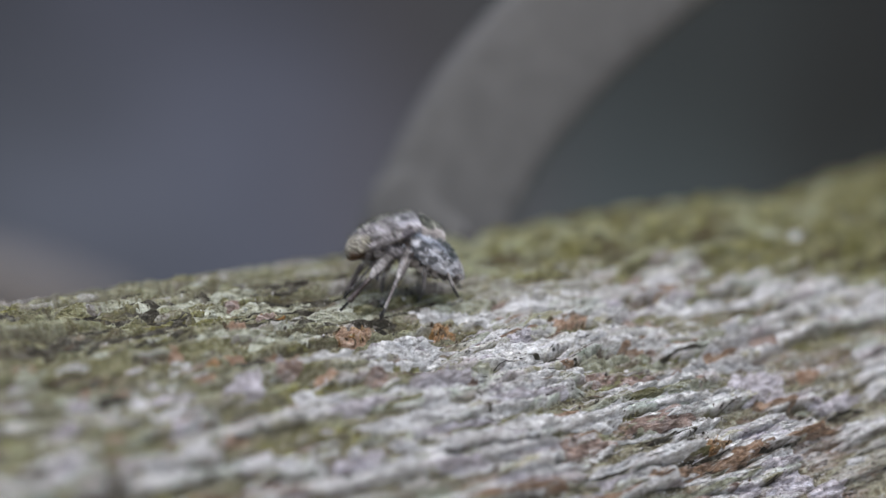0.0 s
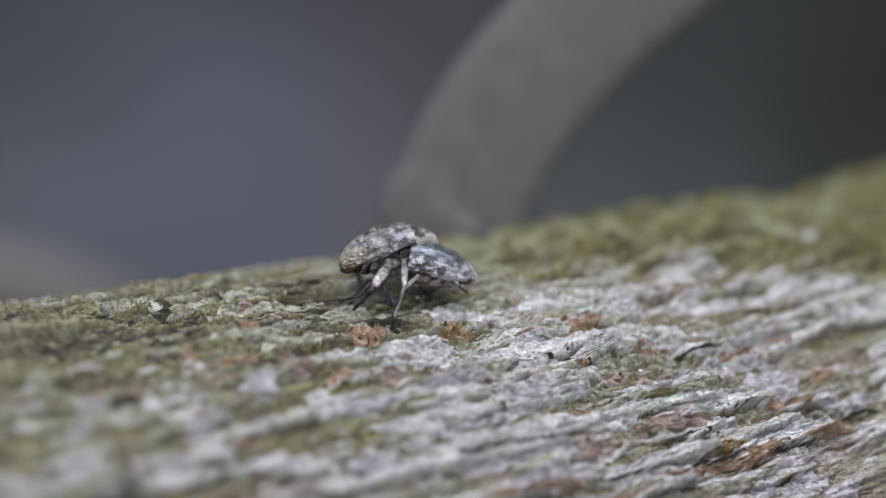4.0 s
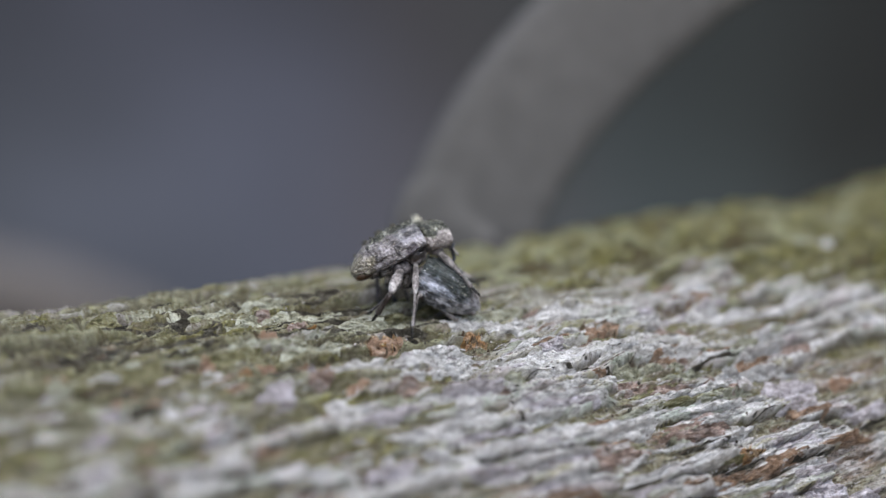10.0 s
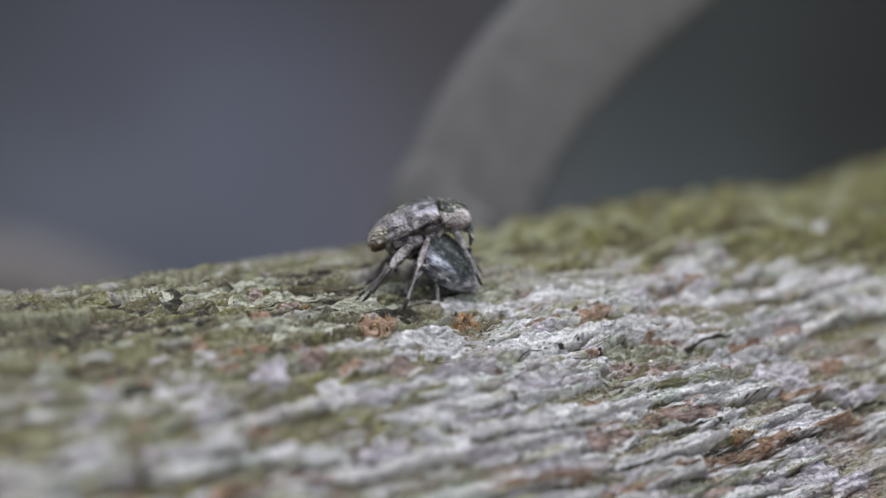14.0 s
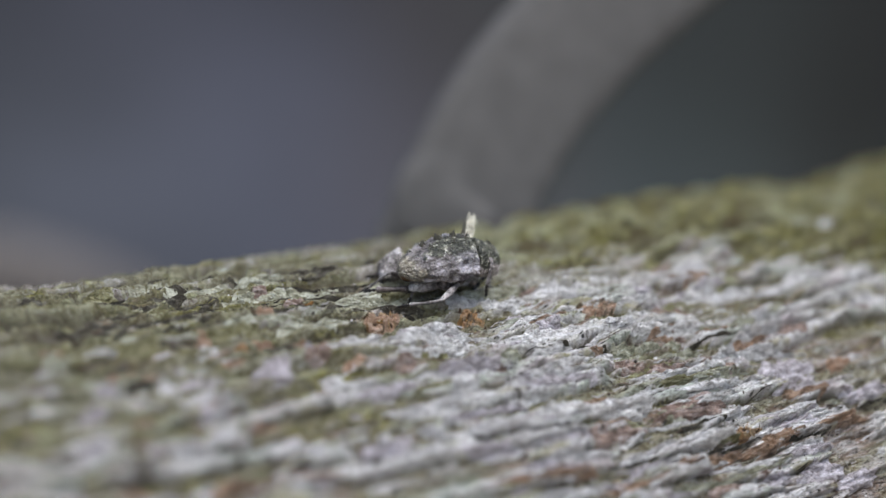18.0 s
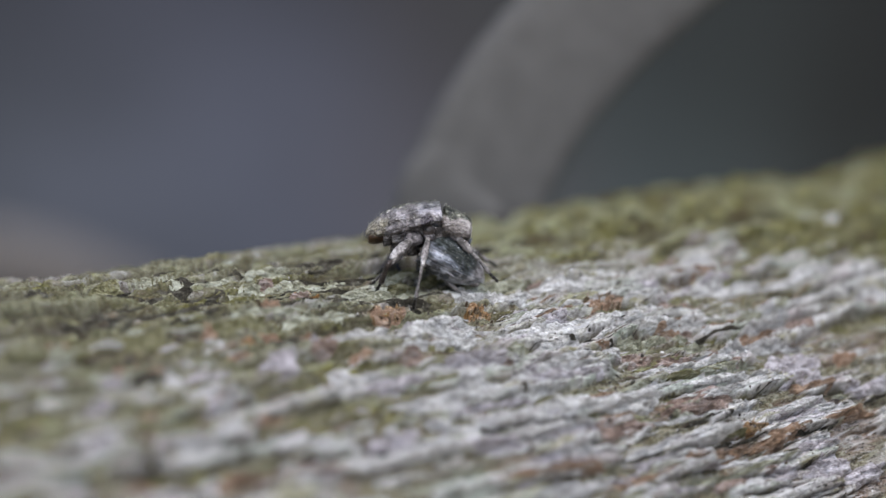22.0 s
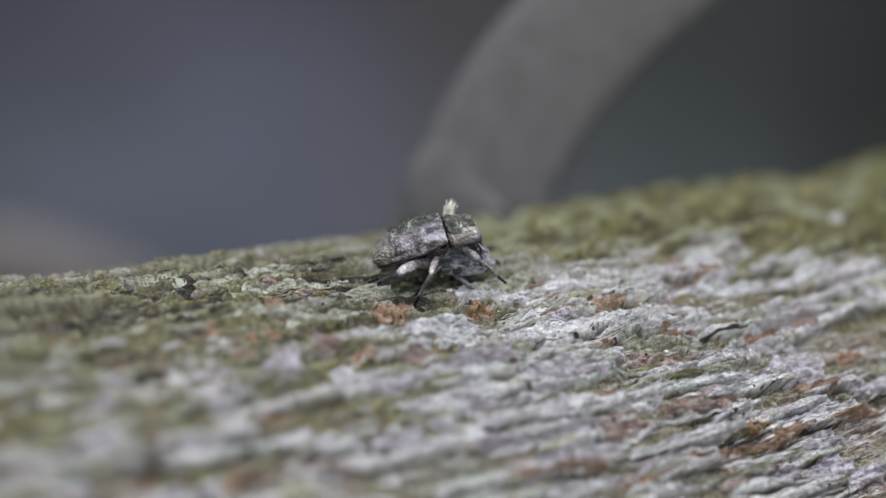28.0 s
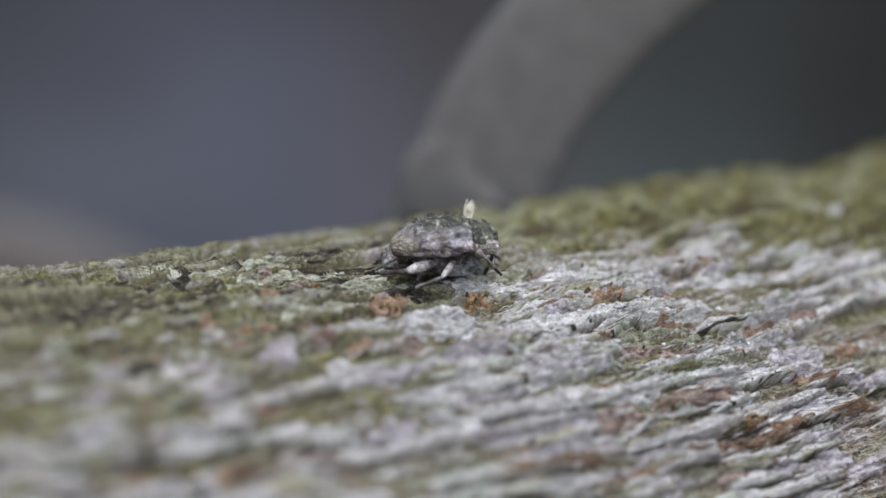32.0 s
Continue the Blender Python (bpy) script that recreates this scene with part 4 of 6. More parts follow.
def build_surroundings():
    # unseen ground; its tone is raised to bounce light onto undersides
    g = plain("paled_litter", (0.3, 0.25, 0.19), 0.95, 14, 0.6, 0.1)
    xs = np.concatenate([-np.geomspace(400, 0.5, 40), np.linspace(-0.4, 0.4, 20), np.geomspace(0.5, 400, 40)])
    X, Y = np.meshgrid(xs, xs, indexing="ij")
    me, _ = grid_mesh("ground", np.stack([X, Y, -1.3 + 0.05 * fbm(X * 2, Y * 2, 5, 3)], -1))
    me.materials.append(g)
    tagged(new("ground", me), "unseen forest floor of leaf litter, paled to bounce light", "ground", kind="structure")
    a = np.linspace(-1.1, 1.1, 48)
    z = np.linspace(-1.3, 1.6, 30)
    Aa, Z = np.meshgrid(a, z, indexing="ij")
    r = 1.9 + 0.12 * fbm(Aa * 5, Z * 4, 8, 3)
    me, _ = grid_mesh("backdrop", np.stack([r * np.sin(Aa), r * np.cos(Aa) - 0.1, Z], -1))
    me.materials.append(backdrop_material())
    tagged(new("backdrop", me), "self-glowing blue-grey undergrowth backdrop far behind the branch", "backdrop", kind="structure")


def twig(name, label, pts, radii, material, seed, flat=1.0, square=1.0):
    """A smooth stem through a few points, with slight swellings; flat thins it front to back, square below 1 gives it flat sides and rounded edges."""
    pts = [Vector(p) for p in pts]
    n = 12 * (len(pts) - 1)
    line = []
    for i in range(n + 1):
        s = i / n * (len(pts) - 1)
        k = min(int(s), len(pts) - 2)
        f = s - k
        p0, p1, p2, p3 = pts[max(k - 1, 0)], pts[k], pts[k + 1], pts[min(k + 2, len(pts) - 1)]
        line.append(0.5 * ((2 * p1) + (p2 - p0) * f + (2 * p0 - 5 * p1 + 4 * p2 - p3) * f * f + (3 * p1 - p0 - 3 * p2 + p3) * f ** 3))
    ring = 32
    P = np.zeros((n + 1, ring, 3))
    for i, c in enumerate(line):
        d = (line[min(i + 1, n)] - line[max(i - 1, 0)]).normalized()
        e1 = d.cross(Vector((0, 1, 0.1))).normalized()
        e2 = d.cross(e1)
        r = radii[0] + (radii[1] - radii[0]) * i / n
        for j in range(ring):
            w = 2 * math.pi * j / ring
            rr = r * (1 + 0.012 * noise.noise(Vector((i * 0.3, math.cos(w), math.sin(w) + seed))))
            co, si = (math.copysign(abs(q) ** square, q) for q in (math.cos(w), math.sin(w)))
            P[i, j] = c + rr * (co * e1 + flat * si * e2)
    me, _ = grid_mesh(name, P, closed=True)
    me.materials.append(material)
    return tagged(new(name, me), label, "twig")


build_surroundings()
STEM = plain("pale_grey_bark", (0.099, 0.0955, 0.093), 0.9, 900, 0.12, 0.2)
STEM2 = plain("tan_dead_stem", (0.09, 0.082, 0.077), 0.9, 900, 0.3, 0.2)
twig("bent_twig", "pale grey twig arching behind the branch, out of focus", [(-0.022, 0.11, -1.31), (-0.016, 0.075, -0.4), (-0.006, 0.03, -0.1), (-0.00068, 0.01976, -0.01525), (0.00073, 0.018, -0.00381), (0.00125, 0.018, -0.00221), (0.00194, 0.018, -0.0006), (0.00343, 0.018, 0.00206), (0.00554, 0.018, 0.0047), (0.00817, 0.018, 0.00733), (0.01139, 0.018, 0.00995), (0.01518, 0.018, 0.0123)], (0.0036, 0.00315), STEM, 1, 0.45, 0.45)
twig("dead_stem", "tan dead stem curving behind the branch, out of focus", [(-0.05466, 0.1, -0.0172), (-0.04458, 0.1, -0.0156), (-0.0355, 0.1, -0.0158), (-0.02872, 0.1, -0.0178), (-0.02058, 0.1, -0.0222), (-0.01381, 0.1, -0.0285), (0.00619, 0.11, -0.1), (0.03619, 0.13, -0.5), (0.03619, 0.14, -1.31)], (0.0036, 0.0036), STEM2, 2)



# ---- the two weevils ----
def loft(xs, section, spokes, lo, hi, thick=0.0, bump=None, reach=None):
    """Rings of points over x; section(x) gives middle z, half width, height above and below. lo..hi: degrees from the top, open arc; thick closes it; reach(x) narrows the arc."""
    full = hi - lo >= 359
    ph = np.radians(np.linspace(lo, hi, spokes, endpoint=not full))
    rows = []
    for x in xs:
        zc, w, up, dn = section(x)
        outer = []
        for p in ph * (reach(x) if reach else 1):
            k = 1 + (bump(x, p) if bump else 0)
            outer.append((x, -math.sin(p) * w * k, zc + math.cos(p) * (up if math.cos(p) > 0 else dn) * k))
        if not full:
            inner = [(x, y - math.copysign(thick, y) if abs(y) > thick else y * 0.5, z - thick) for x, y, z in reversed(outer)]
            outer += inner
        rows.append(outer)
    P = np.array(rows) * MM
    me, q = grid_mesh("shell", P, closed=True)
    bm = bmesh.new()
    bm.from_mesh(me)
    bpy.data.meshes.remove(me)
    bm.verts.ensure_lookup_table()
    n = P.shape[1]
    for first in (0, (len(xs) - 1) * n):
        bm.faces.new([bm.verts[first + j] for j in range(n)])
    bmesh.ops.recalc_face_normals(bm, faces=bm.faces)
    return bm


def egg(x0, x1, zc, w, up, dn, front=0.5, blunt=0.5, lean=0.0):
    """A section for loft: an egg from x0 to x1, widest at share front."""
    def section(x):
        s = min(max((x - x0) / (x1 - x0), 0.0), 1.0)
        f = (front - s) / front if s < front else (s - front) / (1 - front)
        k = max(1 - abs(f) ** 2.4, 0.0) ** blunt
        k = max(k, 0.03)
        return zc + lean * s, w * k, up * k, dn * k
    return section


def stick(path, radii, spokes=10):
    """A tapered round limb through points in mm."""
    P = []
    for i, p in enumerate(path):
        d = (Vector(path[min(i + 1, len(path) - 1)]) - Vector(path[max(i - 1, 0)])).normalized()
        side = d.cross(Vector((0.05, 0.1, 1))).normalized() if abs(d.z) < 0.95 else d.cross(Vector((1, 0, 0))).normalized()
        e = d.cross(side)
        P.append([list((Vector(p) + radii[i] * (math.cos(a) * side + math.sin(a) * e)) * MM) for a in np.arange(spokes) * 2 * math.pi / spokes])
    me, _ = grid_mesh("limb", np.array(P), closed=True)
    bm = bmesh.new()
    bm.from_mesh(me)
    bpy.data.meshes.remove(me)
    bm.verts.ensure_lookup_table()
    for first in (0, (len(path) - 1) * spokes):
        bm.faces.new([bm.verts[first + j] for j in range(spokes)])
    bmesh.ops.recalc_face_normals(bm, faces=bm.faces)
    return bm


def ball(r, at=(0, 0, 0), squash=(1, 1, 1)):
    bm = bmesh.new()
    bmesh.ops.create_icosphere(bm, subdivisions=3, radius=r * MM)
    for v in bm.verts:
        v.co = Vector((v.co.x * squash[0], v.co.y * squash[1], v.co.z * squash[2])) + Vector(at) * MM
    return bm


def tuft(n, spread, length, seed):
    """A tuft of upright flattened scales round the origin."""
    rnd = random.Random(seed)
    bm = bmesh.new()
    for _ in range(n):
        a, r = rnd.uniform(0, 6.28), spread * math.sqrt(rnd.random())
        base = Vector((math.cos(a) * r, math.sin(a) * r, -0.03))
        tip = base * rnd.uniform(0.5, 1.3) + Vector((rnd.uniform(-0.12, 0.06), rnd.uniform(-0.09, 0.09), length * rnd.uniform(0.25, 1.1)))
        side = Vector((math.cos(a + 1.57), math.sin(a + 1.57), 0)) * 0.032
        depth = Vector((math.cos(a), math.sin(a), 0)) * 0.018
        q = [bm.verts.new((base + side) * MM), bm.verts.new((base - side) * MM), bm.verts.new((base + depth) * MM)]
        t = [bm.verts.new((tip + side * 0.3) * MM), bm.verts.new((tip - side * 0.3) * MM), bm.verts.new((tip + depth) * MM)]
        for i in range(3):
            j = (i + 1) % 3
            bm.faces.new((q[i], q[j], t[j], t[i]))
        bm.faces.new(t)
    return bm


def bend(deg):
    """The pose of the collar and the head, bent down at the collar's base."""
    return Matrix.Translation((0.00097, 0, 0.0002)) @ Matrix.Rotation(radians(deg), 4, "Y") @ Matrix.Translation((-0.00097, 0, -0.0002))


def bristles(section, x0, x1, count, seed):
    """Short leaning bristles all over the back."""
    rnd = random.Random(seed)
    bm = bmesh.new()
    for _ in range(count):
        x, p = rnd.uniform(x0, x1), rnd.uniform(-1.7, 1.7)
        zc, w, up, dn = section(x)
        foot = Vector((x, -math.sin(p) * w * 0.99, zc + math.cos(p) * (up if math.cos(p) > 0 else dn) * 0.99))
        out = Vector((-0.6, -math.sin(p), math.cos(p))).normalized()
        side = out.cross(Vector((1, 0, 0))).normalized() * 0.014
        tip = foot + out * rnd.uniform(0.06, 0.17)
        a = [bm.verts.new(q * MM) for q in (foot + side, foot - side, foot + out.cross(side).normalized() * 0.014)]
        t = bm.verts.new(tip * MM)
        for i in range(3):
            bm.faces.new((a[i], a[(i + 1) % 3], t))
    return bm


def weevil(label, shell, collar, belly, grooves, tail, seed):
    """A small weevil, head towards +x; its origin is at the middle of the back's chord."""
    body = tagged(new("weevil"), label, "weevil", group="pair of weevils")
    rnd = random.Random(seed)

    def knobs(x, p):
        g = grooves * math.cos(p * 15) * (0.3 + 0.7 * min(1, abs(x + 2.1)))
        k = 0.085 * noise.noise(Vector((x * 2.6, math.cos(p) * 3, math.sin(p) * 3 + seed)))
        return g + k + 0.055 * noise.noise(Vector((x * 7, p * 6, seed * 2.0)))

    def cover(x):
        s = (x + 2.15) / 3.1
        peak = 0.82 - 0.16 * tail
        k = (1 - (1 - min(s / peak, 1)) ** 2.2) ** (0.56 + 0.22 * tail)
        k = max(k, 0.04) * (1 - 0.06 * max(0, s - 0.75) / 0.25)
        return 0.02 - 0.16 * (1 - min(1, s / 0.5)), 1.08 * k, 0.95 * k, 0.9 * k

    def front(x):
        s = (x - 0.97) / 1.25
        k = 1 - 0.2 * max(0, s) ** 1.8
        k *= max(0.05, 1 - max(0, (s - 0.8) / 0.22) ** 3) ** 0.5 * min(1, 0.84 + 1.6 * max(s, 0))
        return -0.06 - 0.2 * s, 0.86 * k, (0.92 - 0.08 * min(1, max(0, s) * 3)) * k, (0.5 - 0.12 * s) * k

    def shoulder(x, p):
        side = math.exp(-((x - 0.35) / 0.3) ** 2 - ((abs(p) - 1.35) / 0.3) ** 2)
        return knobs(x, p) + 0.13 * side

    xs = [-2.14 + 3.05 * (0.5 - 0.5 * math.cos(math.pi * i / 80)) for i in range(81)]
    def margin(x):
        return 1 - (0.17 - 0.12 * tail) * min(1, max(0, (x + 0.9) / 1.5))

    part("elytron", loft(xs, cover, 72, 1.5, 107 + 19 * tail, 0.09, shoulder, margin), shell, body)
    part("elytron", loft(xs, cover, 72, -107 - 19 * tail, -1.5, 0.09, shoulder, margin), shell, body)
    inner = egg(-1.9, 1.2, -0.12, 0.8, 0.75, 0.5, 0.66, 0.6)
    # the upper weevil's belly colour carries the shade below its wing cases
    part("abdomen", loft([-1.88 + 3.04 * i / 30 for i in range(31)], inner, 40, 0, 360, 0,
                         lambda x, p: 0.12 * noise.noise(Vector((x * 5, p * 3, seed)))), belly, body, "belly painted near-black as shade under the wing cases" if tail < 0.5 else "mottled grey belly")
    # overlapping scaly belly rings, each proud of the next
    for i in range(5):
        x0 = -1.78 + 0.33 * i

        def ring(x, x0=x0):
            zc, w, up, dn = inner(min(x0 + 0.2, 1.0))
            lift = 1.06 - 0.22 * (x - x0)
            return zc, w * lift, up, dn * lift * 1.22
        part("sternite", loft([x0 + 0.34 * j / 8 for j in range(9)], ring, 30, 112, 248, 0.07,
                              lambda x, p: 0.06 * noise.noise(Vector((x * 6, p * 5, seed)))), BELLY, body, "mottled pale belly ring")
    part("sternum", loft([-0.2 + 1.15 * j / 16 for j in range(17)], egg(-0.35, 1.1, -0.12, 0.86, 0.5, 0.66, 0.55, 0.5), 30, 98, 262, 0.07,
                         lambda x, p: 0.1 * noise.noise(Vector((x * 4, p * 4, seed + 2))) + 0.05 * noise.noise(Vector((x * 11, p * 9, seed)))), BELLY, body, "mottled pale breastplate")
    for sy in (-1, 1):
        part("hip_plate", ball(0.25, (0.34, sy * 0.8, -0.3), (1.0, 0.5, 0.9)), HIPS, body, "dark brown rounded hip plate")
    part("tail_tip", loft([-2.04 + 0.7 * i / 16 for i in range(17)], egg(-2.1, -1.3, -0.3, 0.5, 0.2, 0.24, 0.45, 0.45), 28, 0, 360), AMBER if tail < 0.5 else LEGS, body, "amber-brown tail tip" if tail < 0.5 else "pale tail tip")
    collar_part = part("pronotum", loft([0.985 + 1.24 * i / 30 for i in range(31)], front, 48, 0, 360, 0,
                          lambda x, p: 0.06 * noise.noise(Vector((x * 4, math.cos(p) * 4, math.sin(p) * 4 + seed))) + 0.03 * noise.noise(Vector((x * 11, p * 8, seed)))),
         collar, body, "pale scaly collar")
    head = part("head", ball(0.33, (1.98, 0, -0.32), (0.8, 1.0, 1.2)), collar, body)
    for sy in (-1, 1):
        part("eye", ball(0.12, (2.1, sy * 0.27, -0.36), (0.8, 0.6, 1.1)), EYE, head, "small black eye")
    snout = [(2.16 + 0.08 * math.sin(math.pi * s) - 0.3 * s, 0, -0.4 - 1.3 * s) for s in np.linspace(0, 1, 9)]
    part("rostrum", stick(snout, [0.15, 0.12, 0.095, 0.085, 0.08, 0.078, 0.08, 0.085, 0.06]), SNOUT, head, "dark curved snout")
    for sy in (-1, 1):
        feeler = [(2.12, sy * 0.08, -1.0), (2.1, sy * 0.2, -0.82), (2.06, sy * 0.3, -0.66), (2.12, sy * 0.36, -0.82), (2.16, sy * 0.38, -0.98), (2.2, sy * 0.4, -1.1)]
        part("antenna", stick(feeler, [0.02, 0.025, 0.03, 0.028, 0.055, 0.015], 8), LEGS, head, "thin elbowed feeler with a club")
    part("bristles", bristles(cover, -2.0, 0.9, 260 if tail < 0.5 else 150, seed), BRISTLE, body, "short pale bristles", kind="stuff")
    part("bristles", bristles(front, 1.0, 2.0, 90, seed + 1), BRISTLE, collar_part, "short pale bristles", kind="stuff")
    for x, y, n, h in ((1.12, 0.79, 150, 1.15), (1.0, 0.74, 70, 1.0), (0.72, 0.38, 16, 0.2), (0.3, 0.52, 46, 0.24), (0.05, 0.2, 20, 0.16), (-0.4, 0.5, 40, 0.22), (-0.75, 0.12, 16, 0.15), (-1.05, 0.42, 34, 0.2), (-1.6, 0.3, 14, 0.16), (1.8, 0.25, 18, 0.18)):
        if tail > 0.5:
            continue
        zc, w, up, dn = (cover if x < 0.95 else front)(x)
        z = zc + up * math.sqrt(max(0.05, 1 - (y / max(w, 0.5)) ** 2))
        part("tuft", tuft(n, 0.17, h, rnd.randrange(999)), CREAM if h > 1 else DARK_TUFT, collar_part if x > 1.0 else body, "tuft of upright scales", pose(x * MM, y * MM, z * MM, -18 * y / 0.4 if h < 0.5 else -70, 8 if h < 0.5 else 16, 0 if h < 0.5 else -22))
    return body


def leg(body, thick, femur_len, tibia_len, hip):
    """Thigh, shin and jointed foot, each along its own +x; they are set by the keys."""
    fl, tl = femur_len, tibia_len
    part("coxa", ball(0.2 * thick / 0.75, (0, 0, 0), (1.3, 0.8, 1.0)), VENTER, body, "dark scaly hip joint", pose(hip[0] * MM, hip[1] * MM, hip[2] * MM, 0, 20, 0))
    f = part("femur", stick([(0, 0, 0), (fl * 0.12, 0, 0.01), (fl * 0.3, 0, 0.03), (fl * 0.5, 0, 0.045), (fl * 0.7, 0, 0.04), (fl * 0.86, 0, 0.02), (fl * 0.95, 0, 0.005), (fl, 0, 0)],
                            [0.09 * thick, 0.13 * thick, 0.17 * thick, 0.2 * thick, 0.2 * thick, 0.15 * thick, 0.11 * thick, 0.08 * thick], 16), LEGS, body, "pale scaly thigh")
    s = part("tibia", stick([(0, 0, 0), (tl * 0.12, 0, 0.03), (tl * 0.35, 0, 0.06), (tl * 0.6, 0, 0.05), (tl * 0.85, 0, 0.02), (tl * 0.96, 0, 0), (tl, 0, 0)],
                            [0.07 * thick, 0.1 * thick, 0.085 * thick, 0.085 * thick, 0.11 * thick, 0.12 * thick, 0.05 * thick], 12), HIPS if thick > 1 else LEGS, body, "thin scaly shin")
    toes = [(tl, 0, 0), (tl + 0.12, 0, 0.03), (tl + 0.16, 0, 0.02), (tl + 0.28, 0, 0.06), (tl + 0.31, 0, 0.06), (tl + 0.42, 0, 0.1), (tl + 0.5, 0, 0.04)]
    part("tarsus", stick(toes, [0.05, 0.075, 0.04, 0.085, 0.04, 0.07, 0.015], 8), CLAW, s, "dark jointed foot")
    return f, s, fl * MM, tl * MM


UPPER = weevil("mottled grey weevil with scale tufts, clinging on top of its mate", SCALES, COLLAR, VENTER, 0.022, 0.0, 3)
LOWER = weevil("slate-grey weevil with grooved wing cases, gripping the bark under its mate", SCALES_BLUE, LEGS, BELLY, 0.012, 1.0, 8)

SMALL = 0.93
# the lower weevil tucks its collar and head down
nod = Matrix.Translation((0.00097, 0, -0.0003)) @ Matrix.Rotation(radians(26), 4, "Y") @ Matrix.Translation((-0.00097, 0, 0.0003))
for ob in LOWER.children_recursive:
    kind, held = ob.name.split(".")[0], ob.parent.name.split(".")[0]
    if held == "weevil" or kind in ("eye", "rostrum", "antenna", "bristles"):
        if kind in ("pronotum", "head") or held in ("pronotum", "head"):
            ob.data.transform(nod)
        ob.data.transform(Matrix.Scale(SMALL, 4))
        ob.location = ob.location * SMALL
    else:
        ob.matrix_basis = Matrix.Scale(SMALL, 4) @ nod @ ob.matrix_basis

HIP = {"front": (1.4, 0.35, -0.55), "mid": (0.34, 0.7, -0.5), "hind": (-0.3, 0.66, -0.56)}
UPPER_LEGS = [(leg(UPPER, 0.7 if n == "mid" else 0.8 if n == "front" else 1.15, 1.0 if n == "front" else 1.45, 1.05 if n == "front" else 1.3, (HIP[n][0], s * HIP[n][1], HIP[n][2])), n, s) for n in ("front", "mid", "hind") for s in (-1, 1)]
LOWER_LEGS = [(leg(LOWER, 0.5, 1.1, 1.15, (HIP[n][0] * SMALL, s * HIP[n][1] * SMALL, HIP[n][2] * SMALL)), n, s) for n in ("front", "mid", "hind") for s in (-1, 1)]


# ---- what moves ----
def bone(a, b, up):
    """A pose with its origin at a and its x axis towards b."""
    x = (b - a).normalized()
    y = up.cross(x).normalized()
    z = x.cross(y)
    return Matrix(((x.x, y.x, z.x, a.x), (x.y, y.y, z.y, a.y), (x.z, y.z, z.z, a.z), (0, 0, 0, 1)))


def leg_rows(rows, hip, foot, l1, l2, side):
    """Thigh and shin poses in the body's space, so that the foot stays where it holds."""
    thigh, shin = [], []
    for t, m in rows:
        a = m @ Vector(hip)
        d = foot - a
        r = min(max(d.length, abs(l1 - l2) + 1e-5), (l1 + l2) * 0.995)
        x = d.normalized()
        k = (l1 * l1 - l2 * l2 + r * r) / (2 * r)
        h = math.sqrt(max(l1 * l1 - k * k, 0))
        pole = (m.to_3x3() @ Vector((0, side * 0.9, 0.1))) + Vector((0, 0, 0.25))
        pole = (pole - pole.dot(x) * x).normalized()
        knee = a + k * x + h * pole
        inv = m.inverted()
        thigh.append((t, inv @ bone(a, knee, pole)))
        shin.append((t, inv @ bone(knee, a + r * x, pole)))
    return thigh, shin


